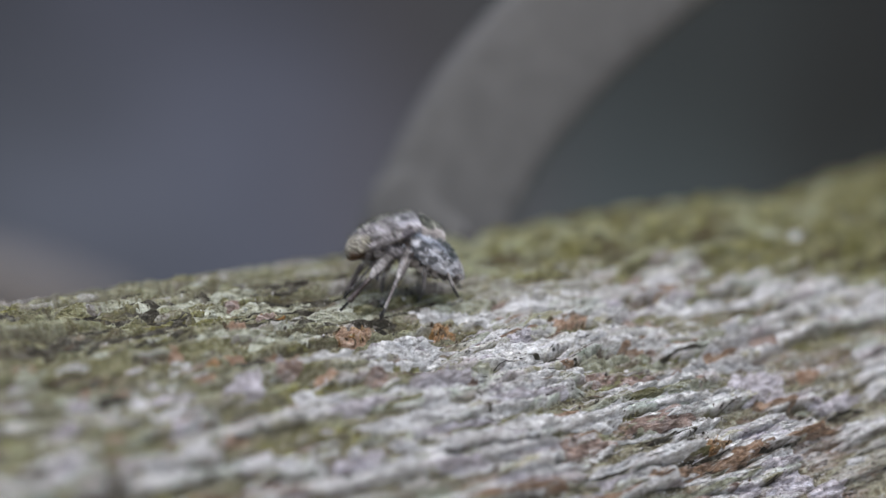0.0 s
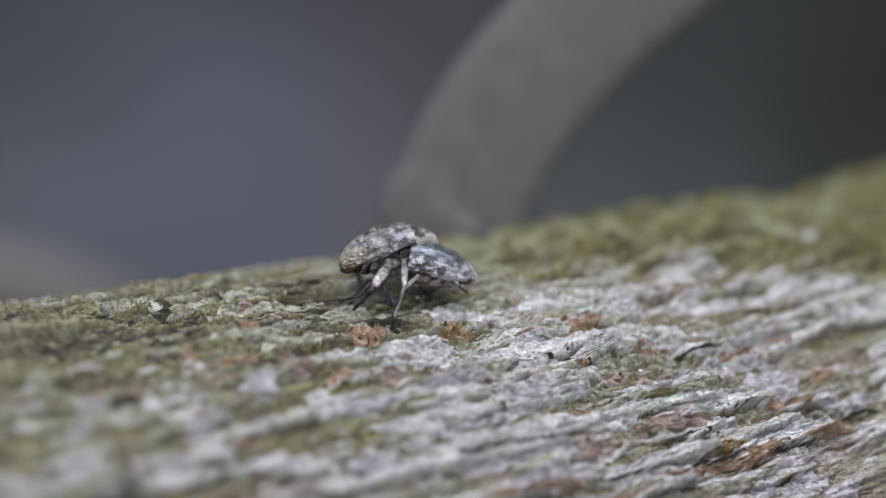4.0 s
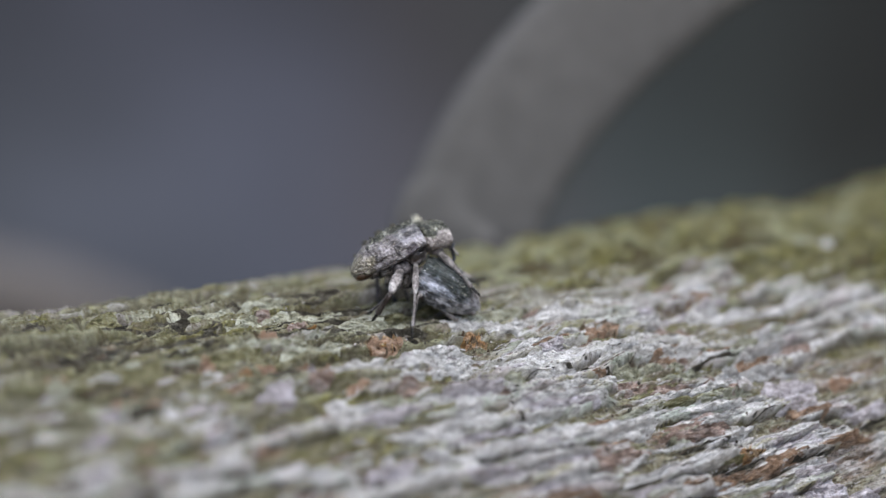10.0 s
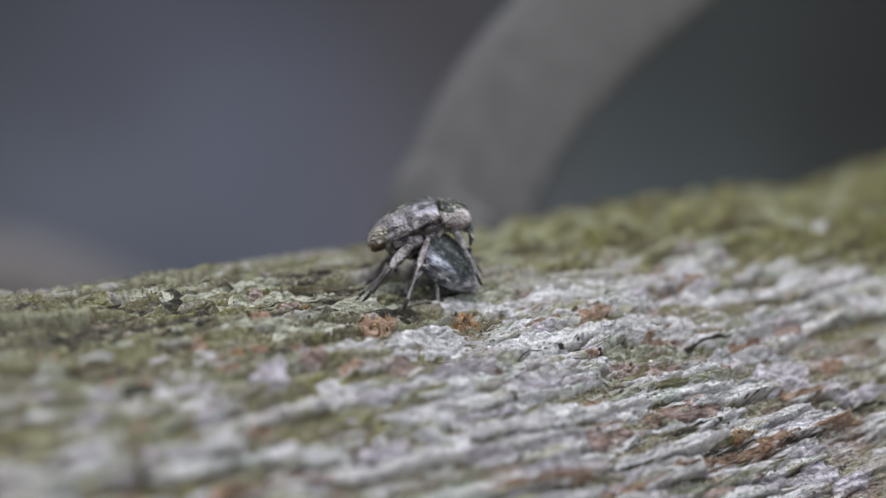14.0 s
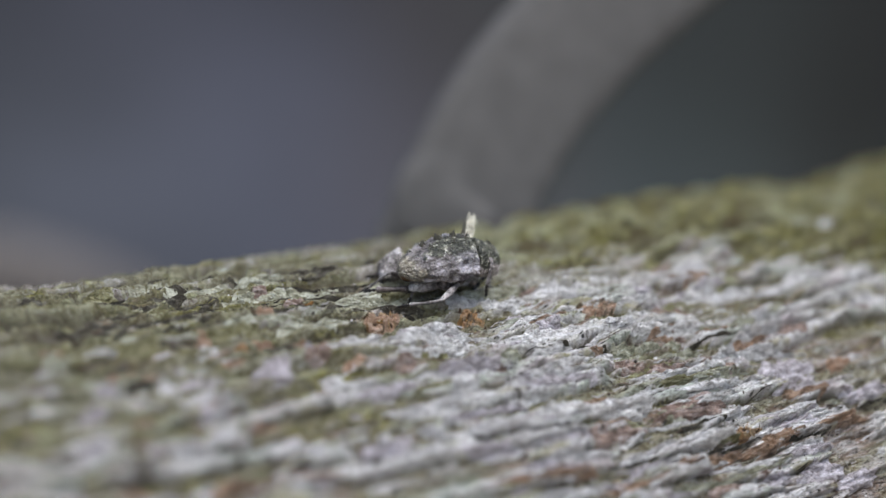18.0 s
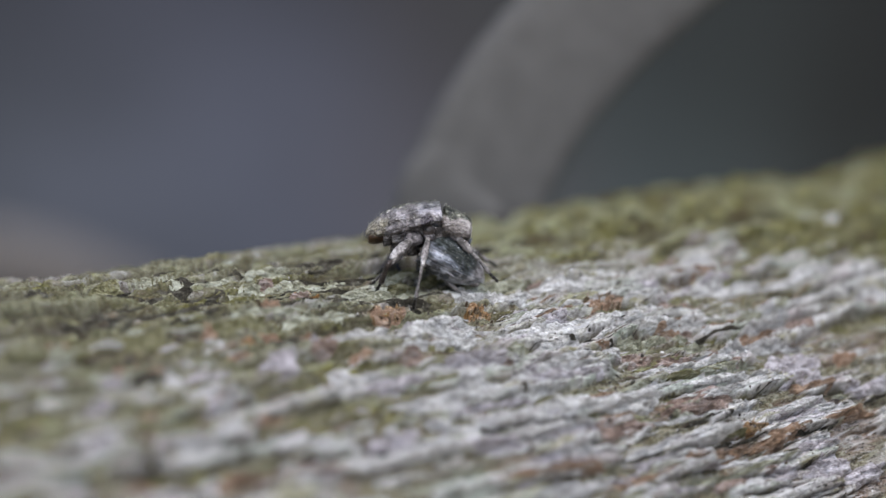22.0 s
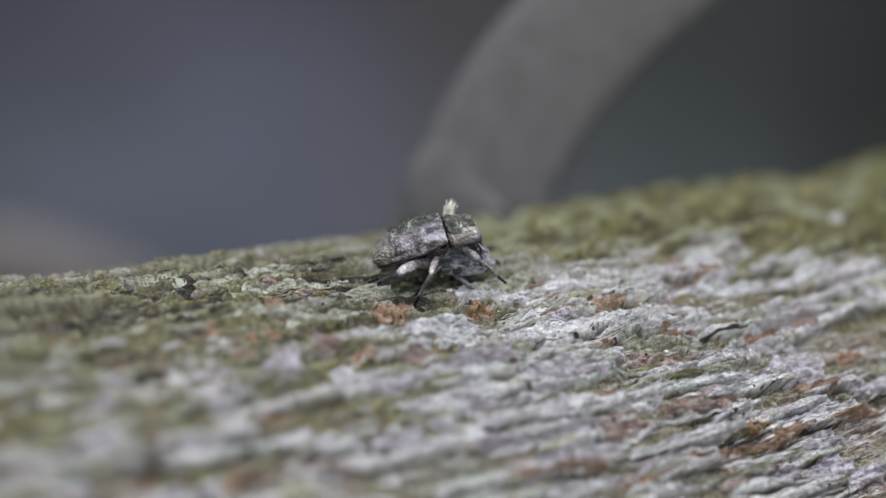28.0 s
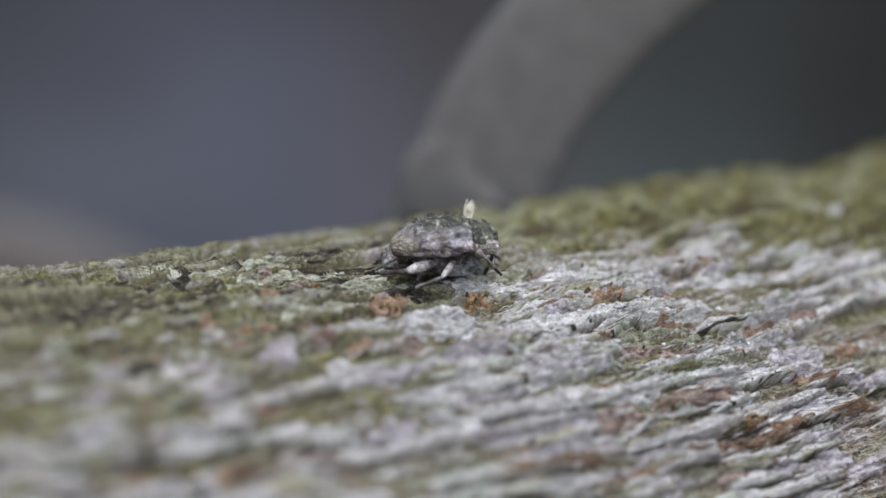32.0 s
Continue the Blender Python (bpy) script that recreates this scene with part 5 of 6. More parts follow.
def motions():
    upper = [(t, pose(x, y, z, rx, ry, rz)) for t, x, y, z, rx, ry, rz in (
        (0, -0.000819, 0.000400, -0.001725, -10, -11.1, 20.8),
        (0.2, -0.000124, 0.000068, -0.002577, 4.2, -2.5, 32.9),
        (0.4, -0.000318, 0.000011, -0.002636, 7.4, 7, 27.6),
        (0.6, -0.000433, 0.000177, -0.002466, -1.8, 12.1, 13.6),
        (0.8, -0.000504, 0.000400, -0.001445, -14, -6, 19.2),
        (1, -0.000992, 0.000400, -0.001401, -16, -21.6, 44),
        (1.2, 0.000333, -0.000229, -0.002886, 20.5, -17.8, 20.3),
        (1.4, -0.000690, 0.000172, -0.002473, -1.6, 8.8, 23.2),
        (1.6, -0.000435, 0.000400, -0.001754, -14, 3.9, 5.7),
        (1.8, -0.000535, 0.000400, -0.001935, -14, -13.6, 16.1),
        (2, 0.000344, -0.000148, -0.002983, 32, -11.2, 13.2),
        (2.2, -0.001305, -0.000066, -0.002722, 11.5, -9.1, 4),
        (2.4, -0.001702, 0.000357, -0.002286, -11.7, -10.2, 32.6),
        (2.6, -0.001203, 0.000400, -0.002186, -14, -20.4, 8.6),
        (2.8, -0.000745, 0.000115, -0.002539, 1.6, -16.3, 4),
        (3, -0.000526, 0.000054, -0.002839, 29, -2.4, 5.4),
        (3.2, -0.000786, 0.000383, -0.002264, -13.1, -2.3, 4),
        (3.4, -0.001067, 0.000400, -0.002040, -14, -4.1, 4),
        (4, -0.001702, 0.000357, -0.002286, -11.7, -10.2, 32.6),
        (4.3, -0.000535, 0.000400, -0.001935, -14, -13.6, 16.1),
        (4.6, -0.000627, 0.000054, -0.002604, 4.9, -0.9, 4),
        (5, -0.001203, 0.000400, -0.002186, -14, -20.4, 8.6),
        (5.3, -0.001067, 0.000400, -0.002040, -14, -4.1, 4),
        (5.6, -0.000572, 0.000400, -0.001775, -14, -2.5, 4),
        (5.8, -0.001421, 0.000400, -0.001505, -14, -16.5, 31.3),
        (6, -0.001100, 0.000400, -0.001600, -14, -25, 39),
        (6.2, -0.000189, 0.000043, -0.002624, 5.5, -31.7, 22),
        (6.4, -0.000688, 0.000202, -0.002461, -3.2, -15, 10.1),
        (6.6, -0.001172, 0.000400, -0.001980, -14, -9.1, 4),
        (6.8, -0.001391, 0.000400, -0.001454, -14, -14.6, 24.7),
        (7, -0.001103, 0.000400, -0.001681, -12, -28.2, 23.4),
        (7.2, -0.000793, 0.000086, -0.002567, 3.2, -26.5, 4),
        (7.4, -0.000823, 0.000054, -0.002598, 5.1, -14.6, 4),
        (7.6, -0.001392, 0.000400, -0.002105, -14, -19.9, 4),
        (7.8, -0.001474, 0.000400, -0.002226, -14, -17, 13.4),
        (8, -0.001370, 0.000400, -0.001768, -10, -27.3, 32.1),
        (8.2, -0.001101, 0.000400, -0.002217, -14, -24.3, 4),
        (8.4, -0.000869, 0.000400, -0.002187, -14, -3, 16.4),
        (8.6, -0.000893, 0.000400, -0.002001, -14, -8.6, 20.4),
        (8.8, -0.000986, 0.000400, -0.001887, -14, -14, 19.8),
        (9, -0.001343, 0.000400, -0.001818, -6, -19.6, 7.7),
        (9.2, -0.001518, 0.000400, -0.002006, -14, -18.1, 22.3),
        (9.4, -0.002080, 0.000400, -0.002002, -14, -14.4, 22.9),
        (9.6, -0.002001, 0.000400, -0.001962, -14, -19.3, 17.3),
        (9.8, -0.002149, 0.000400, -0.001761, -14, -19.3, 17.3),
        (10, -0.001859, 0.000400, -0.001913, 0, -20.6, 17.9),
        (10.4, -0.001476, 0.000400, -0.001603, -14, -16.6, 4),
        (10.8, -0.001405, 0.000400, -0.001898, -14, -9.5, 4),
        (11, -0.001359, 0.000400, -0.001730, -6, -18.8, 13.3),
        (11.2, -0.001652, 0.000400, -0.002066, -14, -19.2, 25.8),
        (11.4, -0.001939, 0.000400, -0.001975, -14, -17.3, 16.4),
        (11.6, -0.001862, 0.000400, -0.001995, -14, -15.9, 19.8),
        (11.8, -0.001644, 0.000400, -0.001689, -14, -15.5, 17.2),
        (12, -0.001203, 0.000400, -0.001601, -10, -18.5, 5.7),
        (12.2, -0.001713, 0.000400, -0.001937, -14, -19.6, 19.7),
        (12.4, -0.001475, 0.000400, -0.001892, -14, -15.9, 19.8),
        (12.6, -0.001505, 0.000400, -0.001927, -14, -10.5, 21.8),
        (12.8, -0.001467, 0.000400, -0.001656, -14, -14, 19.8),
        (13, -0.001429, 0.000400, -0.001459, -10, -22.2, 15.3),
        (13.2, -0.001423, 0.000400, -0.001666, -14, -17.9, 19.8),
        (13.4, -0.001229, 0.000400, -0.001871, -14, -19.7, 18.5),
        (13.6, -0.000878, 0.000400, -0.002124, -14, -17.7, 18.7),
        (13.8, -0.000530, 0.000054, -0.002601, 5.1, -8.8, 22.5),
        (14, -0.000853, 0.000400, -0.001694, -8, -16.6, 6.4),
        (14.2, -0.001212, 0.000400, -0.001693, -14, -18.1, 4),
        (14.4, -0.001588, 0.000400, -0.001819, -12, -14.2, 44.7),
        (14.8, -0.000858, 0.000400, -0.001774, -14, -14.2, 4),
        (15.1, -0.001229, 0.000400, -0.001871, -14, -19.7, 18.5),
        (15.5, -0.000530, 0.000054, -0.002601, 5.1, -8.8, 22.5),
        (15.8, -0.001505, 0.000400, -0.001927, -14, -10.5, 21.8),
        (16.2, -0.001212, 0.000400, -0.001693, -14, -18.1, 4),
        (16.6, -0.000280, -0.000313, -0.002985, 32.1, -4.2, 4),
        (16.8, -0.000705, 0.000292, -0.002364, -8, -14.2, 4),
        (17, -0.000568, 0.000400, -0.001966, 5, -10.6, 9.3),
        (17.2, -0.001019, 0.000400, -0.001648, -14, -18.1, 22.3),
        (17.4, -0.001258, 0.000400, -0.001636, -14, -16.5, 31.3),
        (17.6, -0.000936, 0.000400, -0.001953, -14, -24.5, 39),
        (17.8, -0.000189, 0.000093, -0.002569, 2.8, -16.2, 30.1),
        (18, 0.000220, -0.000357, -0.003161, 37, -5.2, 23.2),
        (18.2, -0.000353, 0.000164, -0.002500, -1.1, -7.4, 26.5),
        (18.4, -0.000657, 0.000400, -0.002125, -14, -6.2, 9.5),
        (18.6, -0.000957, 0.000400, -0.001693, -14, -8.8, 22.5),
        (18.8, -0.001163, 0.000400, -0.001717, -14, -15.5, 34.8),
        (19, 0.000097, 0.000035, -0.002507, 35, -6.6, 21.7),
        (19.2, -0.000819, 0.000048, -0.002633, 5.3, -4.1, 4),
        (19.4, -0.001130, 0.000400, -0.002223, -14, -8.2, 4),
        (19.6, -0.000781, 0.000400, -0.002135, -14, -9.6, 4),
        (19.8, -0.000847, 0.000400, -0.001630, -14, -4.3, 4),
        (20, -0.000967, 0.000400, -0.001760, -12, -6, 7.4),
        (20.2, -0.000756, 0.000191, -0.002484, -2.5, -1.9, 4),
        (20.5, -0.001149, 0.000400, -0.002218, -14, -2.5, 4),
        (21, -0.001899, 0.000347, -0.002337, -6, -19.8, 17.6),
        (21.5, -0.001340, 0.000400, -0.002272, -14, -10.2, 4),
        (22, -0.001249, 0.000400, -0.002145, -15, -5.1, 6.3),
        (22.3, -0.001283, 0.000400, -0.001790, -12, 4, 7.3),
        (22.6, -0.000949, 0.000400, -0.001888, -14, 2.5, 4),
        (22.8, -0.001193, 0.000400, -0.001967, -14, 4, 4),
        (23, -0.001192, 0.000400, -0.002237, -14, -6.7, 5.6),
        (23.2, -0.000881, 0.000345, -0.002337, -11, 2.2, 11.7),
        (23.4, -0.000911, 0.000400, -0.002096, -14, 5.5, 11.3),
        (23.6, -0.001669, 0.000400, -0.001990, -14, -4.1, 4),
        (23.8, -0.001136, 0.000197, -0.002486, -3, -15.5, 17.2),
        (24, -0.000420, -0.000528, -0.003343, 28, -9, 23),
        (24.2, -0.000623, -0.000214, -0.002902, 19.6, 0.4, 14.4),
        (24.4, -0.001053, 0.000209, -0.002470, -3.4, 2.5, 4),
        (24.6, -0.001252, 0.000400, -0.002184, -14, -2.5, 4),
        (24.8, -0.000825, 0.000400, -0.001775, -14, -9.1, 25.2),
        (25, -0.000070, -0.000188, -0.002974, 29, -7.8, 23.1),
        (25.2, -0.000872, 0.000111, -0.002578, 1.9, 4.1, 4),
        (25.4, -0.000855, 0.000400, -0.002146, -14, 11.9, 4),
        (26, -0.001252, 0.000400, -0.002184, -14, -2.5, 4),
        (26.3, -0.001669, 0.000400, -0.001990, -14, -4.1, 4),
        (26.6, -0.000872, 0.000111, -0.002578, 1.9, 4.1, 4),
        (27, -0.001053, 0.000209, -0.002470, -3.4, 2.5, 4),
        (27.3, -0.001535, 0.000296, -0.002397, -8.2, -15.9, 4),
        (27.6, -0.001325, 0.000400, -0.002137, 4, -12.7, 4),
        (27.8, -0.000969, -0.000197, -0.002894, 18.7, -7.6, 4),
        (28, -0.001180, -0.000102, -0.002790, 12, -17, 3.9),
        (28.2, -0.001213, -0.000018, -0.002714, 9, -17.8, 4),
        (28.4, -0.001535, 0.000296, -0.002397, 4, -15.9, 4),
        (28.6, -0.001360, 0.000118, -0.002582, 4, -14.2, 4),
        (28.8, -0.001325, 0.000394, -0.002304, 4, -12.6, 4),
        (29, -0.001164, 0.000400, -0.002240, 14, -22, 7.4),
        (29.2, -0.001234, 0.000400, -0.001863, 4, -9.1, 4),
        (29.4, -0.000756, 0.000400, -0.002168, 4, -11.2, 4),
        (29.6, -0.000290, 0.000028, -0.002673, 6.5, -10.7, 23.7),
        (29.8, -0.000527, 0.000151, -0.002547, 4, -3.2, 19.1),
        (30, -0.001167, 0.000351, -0.002223, 15, 1.8, 6.3),
        (30.2, -0.001233, 0.000360, -0.002341, 4, -2.5, 4),
        (30.4, -0.001334, 0.000400, -0.001844, 4, -5, 20.1),
        (30.6, -0.001024, 0.000400, -0.001903, 4, -12.4, 33.4),
        (30.8, -0.000988, -0.000013, -0.002721, 8.5, -12.6, 34.6),
        (31, -0.000758, -0.000076, -0.003254, 35, 1.5, 5.3),
        (31.2, -0.000869, 0.000400, -0.002131, 4, 13.6, 4),
        (31.4, -0.000757, 0.000400, -0.001740, 4, 12.1, 4),
        (31.6, -0.000928, 0.000400, -0.001724, 4, -1.7, 23.4),
        (31.8, -0.000821, 0.000024, -0.002684, 6.7, -6.7, 19.8),
        (32, -0.000265, -0.000258, -0.003032, 23, -2.3, 16.3),
    )]
    lower = [(t, pose(x, y, z, rx, ry, rz)) for t, x, y, z, rx, ry, rz in (
        (0, 0.000309, 0.000600, -0.002345, 16, -27.1, 180),
        (0.2, 0.000007, 0.000881, -0.003015, 6.9, -7.6, 180),
        (0.4, -0.000155, 0.000929, -0.002925, 6.1, -7.5, 180),
        (0.6, -0.000209, 0.000789, -0.002812, 8.7, -7.4, 180),
        (0.8, 0.000022, 0.000600, -0.002037, 16, -26.6, 180),
        (1, -0.000029, 0.000600, -0.002191, 16, -20.4, 180),
        (1.2, -0.000020, 0.001132, -0.002432, 2.4, -9, 180),
        (1.4, 0.000053, 0.000793, -0.002874, 8.5, -7, 180),
        (1.6, 0.000236, 0.000600, -0.002606, 16, -22, 180),
        (1.8, 0.000217, 0.000600, -0.002666, 16, -15.8, 180),
        (2, 0.000210, 0.001064, -0.002817, 3.7, -7.8, 180),
        (2.2, 0.000132, 0.000994, -0.002949, 4.9, -7, 180),
        (2.4, 0.000069, 0.000636, -0.002967, 15.3, -9.2, 180),
        (2.6, -0.000013, 0.000600, -0.002926, 16, -13.1, 180),
        (2.8, -0.000186, 0.000841, -0.003045, 7.7, -7, 180),
        (3, -0.000324, 0.000893, -0.003005, 6.7, -7.3, 180),
        (3.2, -0.000190, 0.000615, -0.002921, 15.7, -13.6, 180),
        (3.4, -0.000050, 0.000600, -0.002905, 16, -18.5, 180),
        (4, 0.000069, 0.000636, -0.002967, 15.3, -9.2, 180),
        (4.3, 0.000217, 0.000600, -0.002666, 16, -15.8, 180),
        (4.6, -0.000324, 0.000893, -0.003005, 6.7, -7.3, 180),
        (5, -0.000013, 0.000600, -0.002926, 16, -13.1, 180),
        (5.3, -0.000050, 0.000600, -0.002905, -30, -18.5, 180),
        (5.6, -0.000146, 0.000600, -0.002516, -30, -20.5, 180),
        (5.8, -0.000011, 0.000600, -0.002542, 16, -20.6, 180),
        (6, -0.000254, 0.000600, -0.003014, 16, -10.6, 180),
        (6.2, -0.000080, 0.000902, -0.002973, 6.5, -7.7, 180),
        (6.4, -0.000175, 0.000768, -0.003054, 8.9, -9.2, 180),
        (6.6, -0.000125, 0.000600, -0.002856, 16, -18.8, 180),
        (6.8, -0.000004, 0.000600, -0.002621, 16, -24.3, 180),
        (7, -0.000187, 0.000600, -0.002950, 16, -14.9, 180),
        (7.2, -0.000131, 0.000865, -0.002830, 7.2, -7, 180),
        (7.4, -0.000167, 0.000893, -0.002828, 6.7, -7, 180),
        (7.6, -0.000271, 0.000600, -0.002698, 16, -8.5, 180),
        (7.8, -0.000466, 0.000600, -0.002632, 16, -7, 180),
        (8, -0.000875, 0.000600, -0.002591, 16, -10.6, 180),
        (8.2, -0.000523, 0.000600, -0.002753, 16, -7.8, 180),
        (8.4, -0.000348, 0.000600, -0.002862, 16, -15.4, 180),
        (8.6, -0.000152, 0.000600, -0.002915, -30, -23.7, 180),
        (8.8, -0.000011, 0.000600, -0.002998, -30, -27.5, 180),
        (9, 0.000011, 0.000600, -0.003252, -30, -25.4, 180),
        (9.2, -0.000068, 0.000600, -0.003191, -30, -24, 180),
        (9.4, -0.000196, 0.000600, -0.003227, -30, -21.4, 180),
        (9.6, -0.000228, 0.000600, -0.003219, -30, -22.9, 180),
        (9.8, -0.000195, 0.000600, -0.003217, -30, -25.7, 180),
        (10, -0.000310, 0.000600, -0.003279, -30, -27.1, 180),
        (10.4, 0.000070, 0.000600, -0.003114, -30, -32.3, 180),
        (10.8, -0.000031, 0.000600, -0.003214, -30, -28.4, 180),
        (11, -0.000059, 0.000600, -0.003132, -30, -32.9, 180),
        (11.2, -0.000208, 0.000600, -0.003266, -30, -24.4, 180),
        (11.4, -0.000276, 0.000600, -0.003257, -30, -24.4, 180),
        (11.6, -0.000246, 0.000600, -0.003284, -30, -25, 180),
        (11.8, -0.000031, 0.000600, -0.003217, -30, -31.8, 180),
        (12, 0.000104, 0.000600, -0.003311, -30, -35.4, 180),
        (12.2, 0.000060, 0.000600, -0.003338, -30, -26.2, 180),
        (12.4, 0.000128, 0.000600, -0.003236, -30, -26.5, 180),
        (12.6, 0.000083, 0.000600, -0.003187, -30, -24.6, 180),
        (12.8, 0.000042, 0.000600, -0.003044, -30, -28.9, 180),
        (13, -0.000092, 0.000600, -0.003022, -30, -31.6, 180),
        (13.2, -0.000137, 0.000600, -0.002975, -30, -30.1, 180),
        (13.4, -0.000242, 0.000600, -0.003021, -30, -29.5, 180),
        (13.6, -0.000242, 0.000600, -0.003090, -30, -27.9, 180),
        (13.8, -0.000229, 0.000893, -0.003326, -35.3, -17.1, 180),
        (14, 0.000099, 0.000600, -0.003035, -30, -33.2, 180),
        (14.2, 0.000133, 0.000600, -0.003048, 16, -30.8, 180),
        (14.4, 0.000053, 0.000600, -0.002753, 16, -26.3, 180),
        (14.8, 0.000132, 0.000600, -0.002989, 16, -33.2, 180),
        (15.1, -0.000242, 0.000600, -0.003021, 16, -29.5, 180),
        (15.5, -0.000229, 0.000893, -0.003326, 6.7, -17.1, 180),
        (15.8, 0.000083, 0.000600, -0.003187, 16, -24.6, 180),
        (16.2, 0.000133, 0.000600, -0.003048, 16, -30.8, 180),
        (16.6, -0.000244, 0.001203, -0.002913, 1.1, -7.8, 180),
        (16.8, -0.000208, 0.000691, -0.002895, 14.4, -7, 180),
        (17, -0.000179, 0.000600, -0.002685, 16, -18.6, 180),
        (17.2, -0.000041, 0.000600, -0.002786, 16, -29.3, 180),
        (17.4, -0.000057, 0.000600, -0.002978, 16, -33.7, 180),
        (17.6, -0.000104, 0.000600, -0.003098, 16, -34.5, 180),
        (17.8, -0.000250, 0.000860, -0.003282, 7.3, -27.6, 180),
        (18, -0.000467, 0.001240, -0.003618, 0.5, -9.5, 180),
        (18.2, -0.000310, 0.000800, -0.003184, 8.3, -21.4, 180),
        (18.4, -0.000215, 0.000600, -0.002941, 16, -24.6, 180),
        (18.6, -0.000119, 0.000600, -0.002744, 16, -28.2, 180),
        (18.8, -0.000145, 0.000600, -0.002713, 16, -23.6, 180),
        (19, -0.000239, 0.000909, -0.002919, 6.4, -8.1, 180),
        (19.2, -0.000116, 0.000898, -0.003072, 6.5, -7, 180),
        (19.4, 0.000057, 0.000600, -0.003001, 16, -14.8, 180),
        (19.6, 0.000088, 0.000600, -0.002976, -12, -19.6, 180),
        (19.8, 0.000084, 0.000600, -0.002762, -12, -30.8, 180),
        (20, -0.000295, 0.000600, -0.002914, -12, -28.1, 180),
        (20.2, -0.000257, 0.000777, -0.003079, -15.2, -9.6, 180),
        (20.5, -0.000184, 0.000600, -0.002864, -12, -11.4, 180),
        (21, -0.000769, 0.000645, -0.002669, -12.8, -7, 180),
        (21.5, -0.000276, 0.000600, -0.002878, -30, -9.6, 180),
        (22, -0.000262, 0.000600, -0.003238, -30, -29.9, 180),
        (22.3, -0.000448, 0.000600, -0.003048, -30, -39, 180),
        (22.6, -0.000176, 0.000600, -0.003023, -30, -37, 180),
        (22.8, -0.000188, 0.000600, -0.003155, -30, -31.9, 180),
        (23, -0.000248, 0.000600, -0.003079, -30, -29.4, 180),
        (23.2, -0.000262, 0.000647, -0.003264, -30.8, -26.5, 180),
        (23.4, -0.000249, 0.000600, -0.003102, -30, -31.8, 180),
        (23.6, -0.000368, 0.000600, -0.003206, -30, -27.1, 180),
        (23.8, -0.000474, 0.000772, -0.003330, 8.9, -20.4, 180),
        (24, -0.000592, 0.001385, -0.003615, -2.1, -8.3, 180),
        (24.2, -0.000451, 0.001120, -0.003595, 2.5, -13, 180),
        (24.4, -0.000225, 0.000762, -0.003455, 9.1, -24.2, 180),
        (24.6, -0.000137, 0.000600, -0.003301, 16, -26.4, 180),
        (24.8, -0.000040, 0.000600, -0.002851, 16, -32.4, 180),
        (25, -0.000297, 0.001098, -0.003076, 3.1, -8, 180),
        (25.2, -0.000159, 0.000845, -0.003052, 7.5, -7, 180),
        (25.4, 0.000024, 0.000600, -0.002850, 16, -14.2, 180),
        (26, -0.000137, 0.000600, -0.003301, 16, -26.4, 180),
        (26.3, -0.000368, 0.000600, -0.003206, 16, -27.1, 180),
        (26.6, -0.000159, 0.000845, -0.003052, 7.5, -7, 180),
        (27, -0.000225, 0.000762, -0.003455, 9.1, -24.2, 180),
        (27.3, -0.000153, 0.000688, -0.003153, 14.4, -7, 180),
        (27.6, 0.000269, 0.000600, -0.003355, -8, -16.6, 180),
        (27.8, -0.000017, 0.001105, -0.003492, -21.1, -7, 180),
        (28, -0.000244, 0.001025, -0.003375, -19.7, -7, 180),
        (28.2, -0.000198, 0.000954, -0.003274, -18.4, -7, 180),
        (28.4, -0.000153, 0.000688, -0.003153, -9.6, -7, 180),
        (28.6, -0.000201, 0.000838, -0.003062, -16.3, -7, 180),
        (28.8, -0.000342, 0.000605, -0.002917, -8.1, -7, 180),
        (29, -0.000982, 0.000600, -0.003137, -8, -7, 180),
        (29.2, -0.000467, 0.000600, -0.002777, -8, -11.4, 180),
        (29.4, -0.000492, 0.000600, -0.002936, -8, -7.4, 180),
        (29.6, -0.000523, 0.000914, -0.003006, -17.6, -8.5, 180),
        (29.8, -0.000588, 0.000810, -0.003062, -15.9, -8.1, 180),
        (30, -0.000654, 0.000641, -0.003134, -8.8, -7, 180),
        (30.2, -0.000646, 0.000634, -0.003178, -8.7, -8.2, 180),
        (30.4, -0.000536, 0.000600, -0.003010, -8, -21.7, 180),
        (30.6, -0.000475, 0.000600, -0.003082, -8, -26.4, 180),
        (30.8, -0.000635, 0.000949, -0.003639, 5.7, -9.4, 180),
        (31, -0.000595, 0.001003, -0.003760, 4.8, -15.1, 180),
        (31.2, -0.000487, 0.000600, -0.003299, 16, -34.8, 180),
        (31.4, -0.000366, 0.000600, -0.002974, 16, -48, 180),
        (31.6, -0.000423, 0.000600, -0.003041, 16, -45, 180),
        (31.8, -0.000687, 0.000918, -0.003682, 6.3, -18.5, 180),
        (32, -0.000589, 0.001157, -0.003890, 1.9, -9.5, 180),
    )]
    nods = [(t, bend(deg)) for t, deg in ((0, 23), (1, 0), (2, 1), (3, 6), (6, -5), (7, 4), (8, -5), (9, 8), (10, 1), (11, 9), (12, 11), (13, 9), (14, 8), (14.5, -2), (17, 8), (18, 11), (19, 11), (20, 6), (21, 16), (22, 14), (22.4, 8), (23, 9), (24, 5), (25, 6), (28, -2), (29, 8), (30, 7), (31, 5), (32, 0))]
    for ob in UPPER.children:
        if ob.name.split(".")[0] in ("pronotum", "head"):
            walk(ob, nods)
    walk(UPPER, upper)
    walk(LOWER, lower)
    grip = {"front": (0.00178, -0.0003, -0.0041), "mid": (-0.0013, -0.0012, -0.0048), "hind": (-0.0027, -0.0006, -0.0043)}
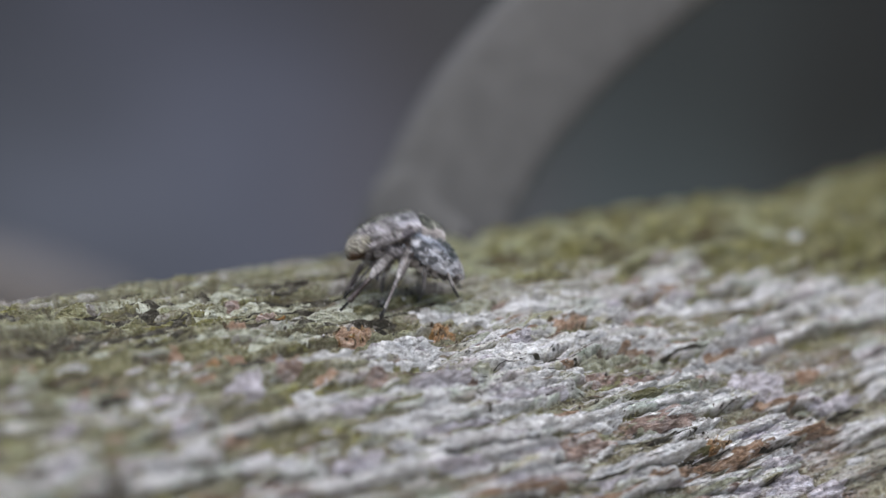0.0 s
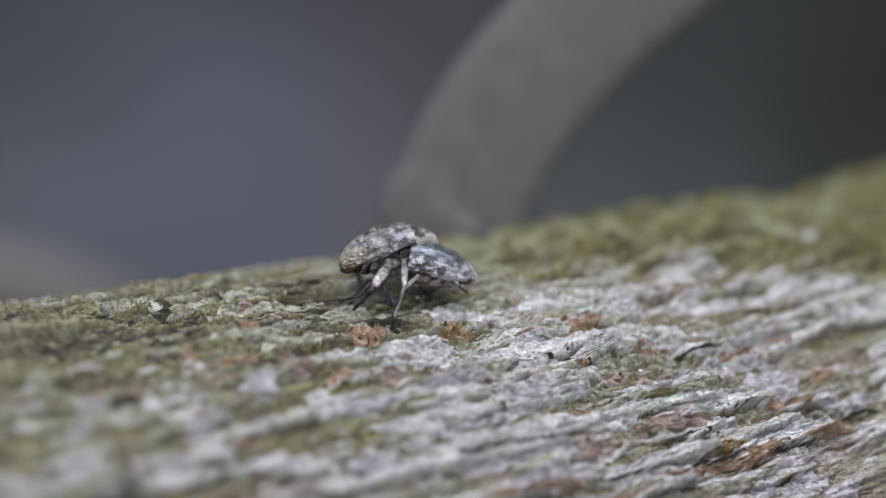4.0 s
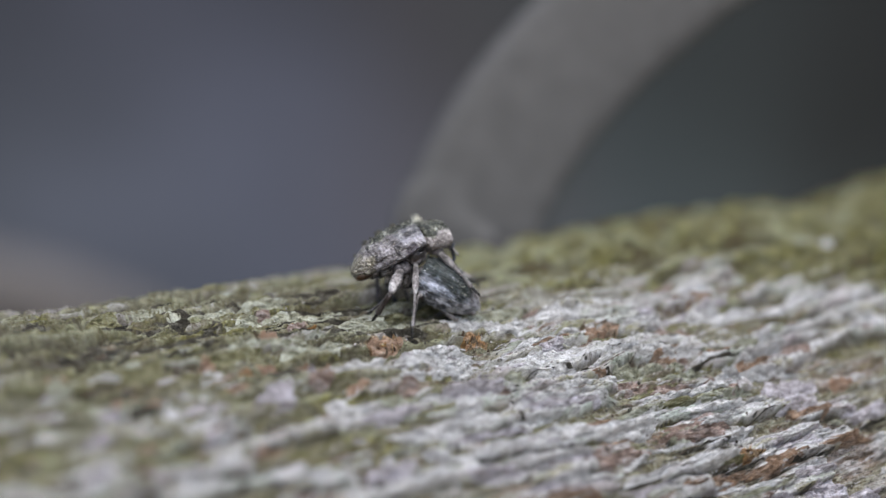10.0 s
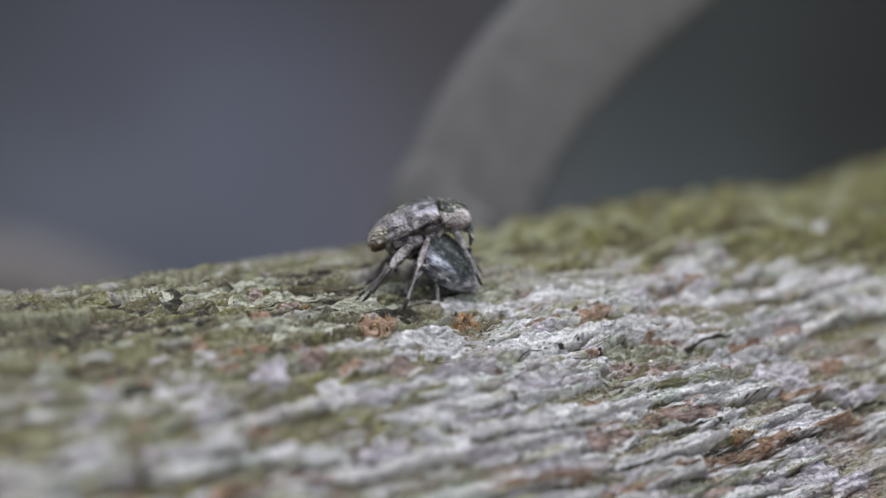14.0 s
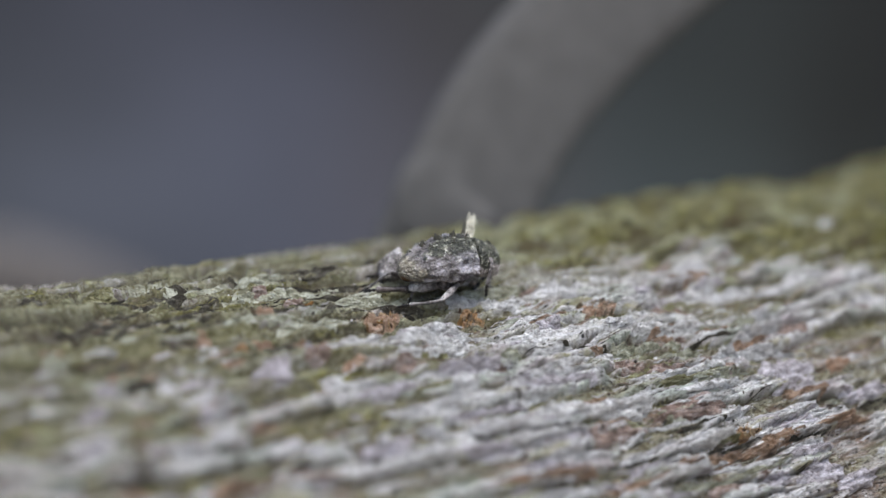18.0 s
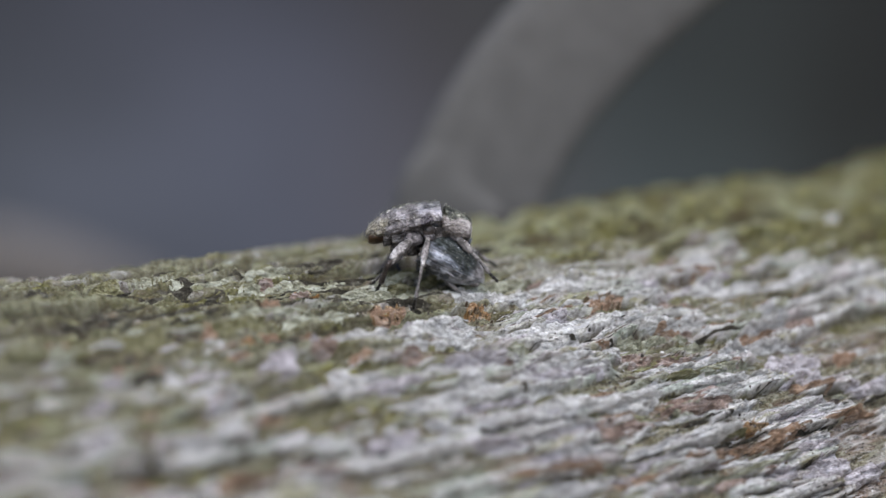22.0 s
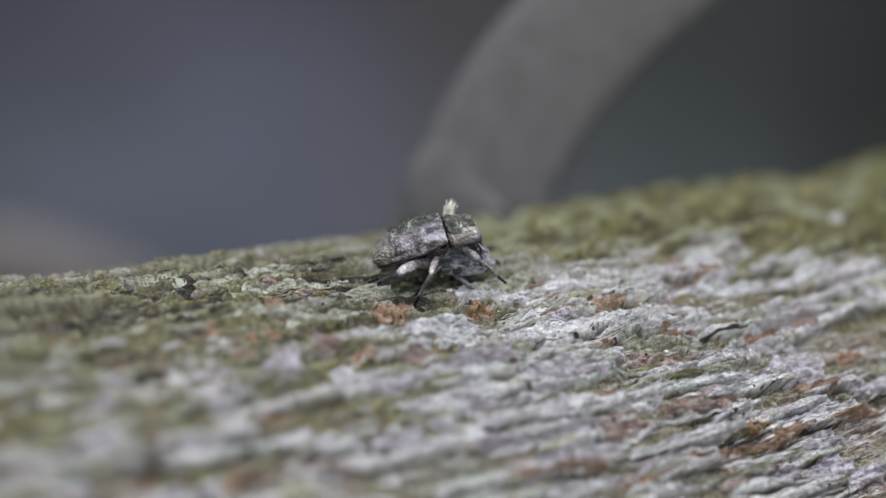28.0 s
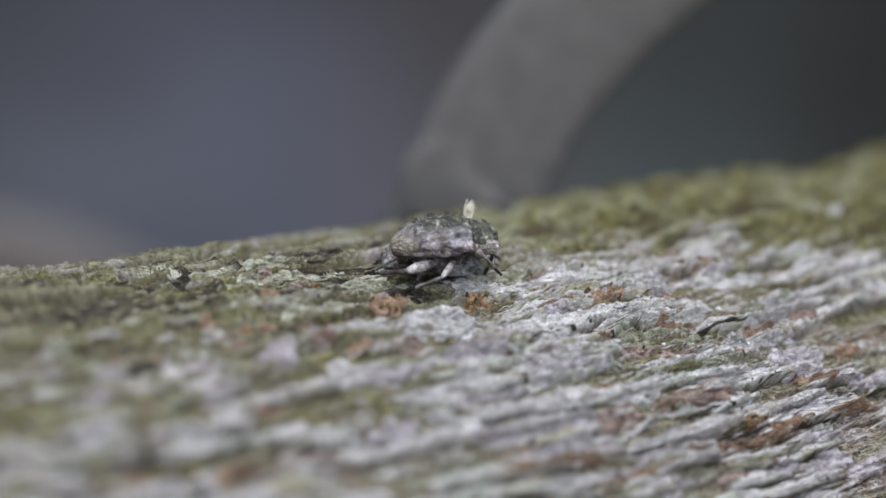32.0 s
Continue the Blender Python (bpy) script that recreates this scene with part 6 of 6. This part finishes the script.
    hold = {n: limb_point(u, radians(deg) * RAD, -0.1) for n, u, deg in (("front", -4.3, 75), ("mid", -3.3, 71), ("hind", -1.5, 73))}
    for legs, rows, feet in ((UPPER_LEGS, upper, grip), (LOWER_LEGS, lower, hold)):
        for (f, s, l1, l2), n, side in legs:
            hip = Vector((HIP[n][0], side * HIP[n][1], HIP[n][2])) * (MM if rows is upper else MM * SMALL)
            near = (side < 0) == (rows is upper)
            foot = Vector(feet[n]) + Vector((0, 0 if near else 0.0022, 0 if near else 0.0003))
            a, b = leg_rows(rows, hip, foot, l1, l2, side)
            walk(f, a)
            walk(s, b)


motions()
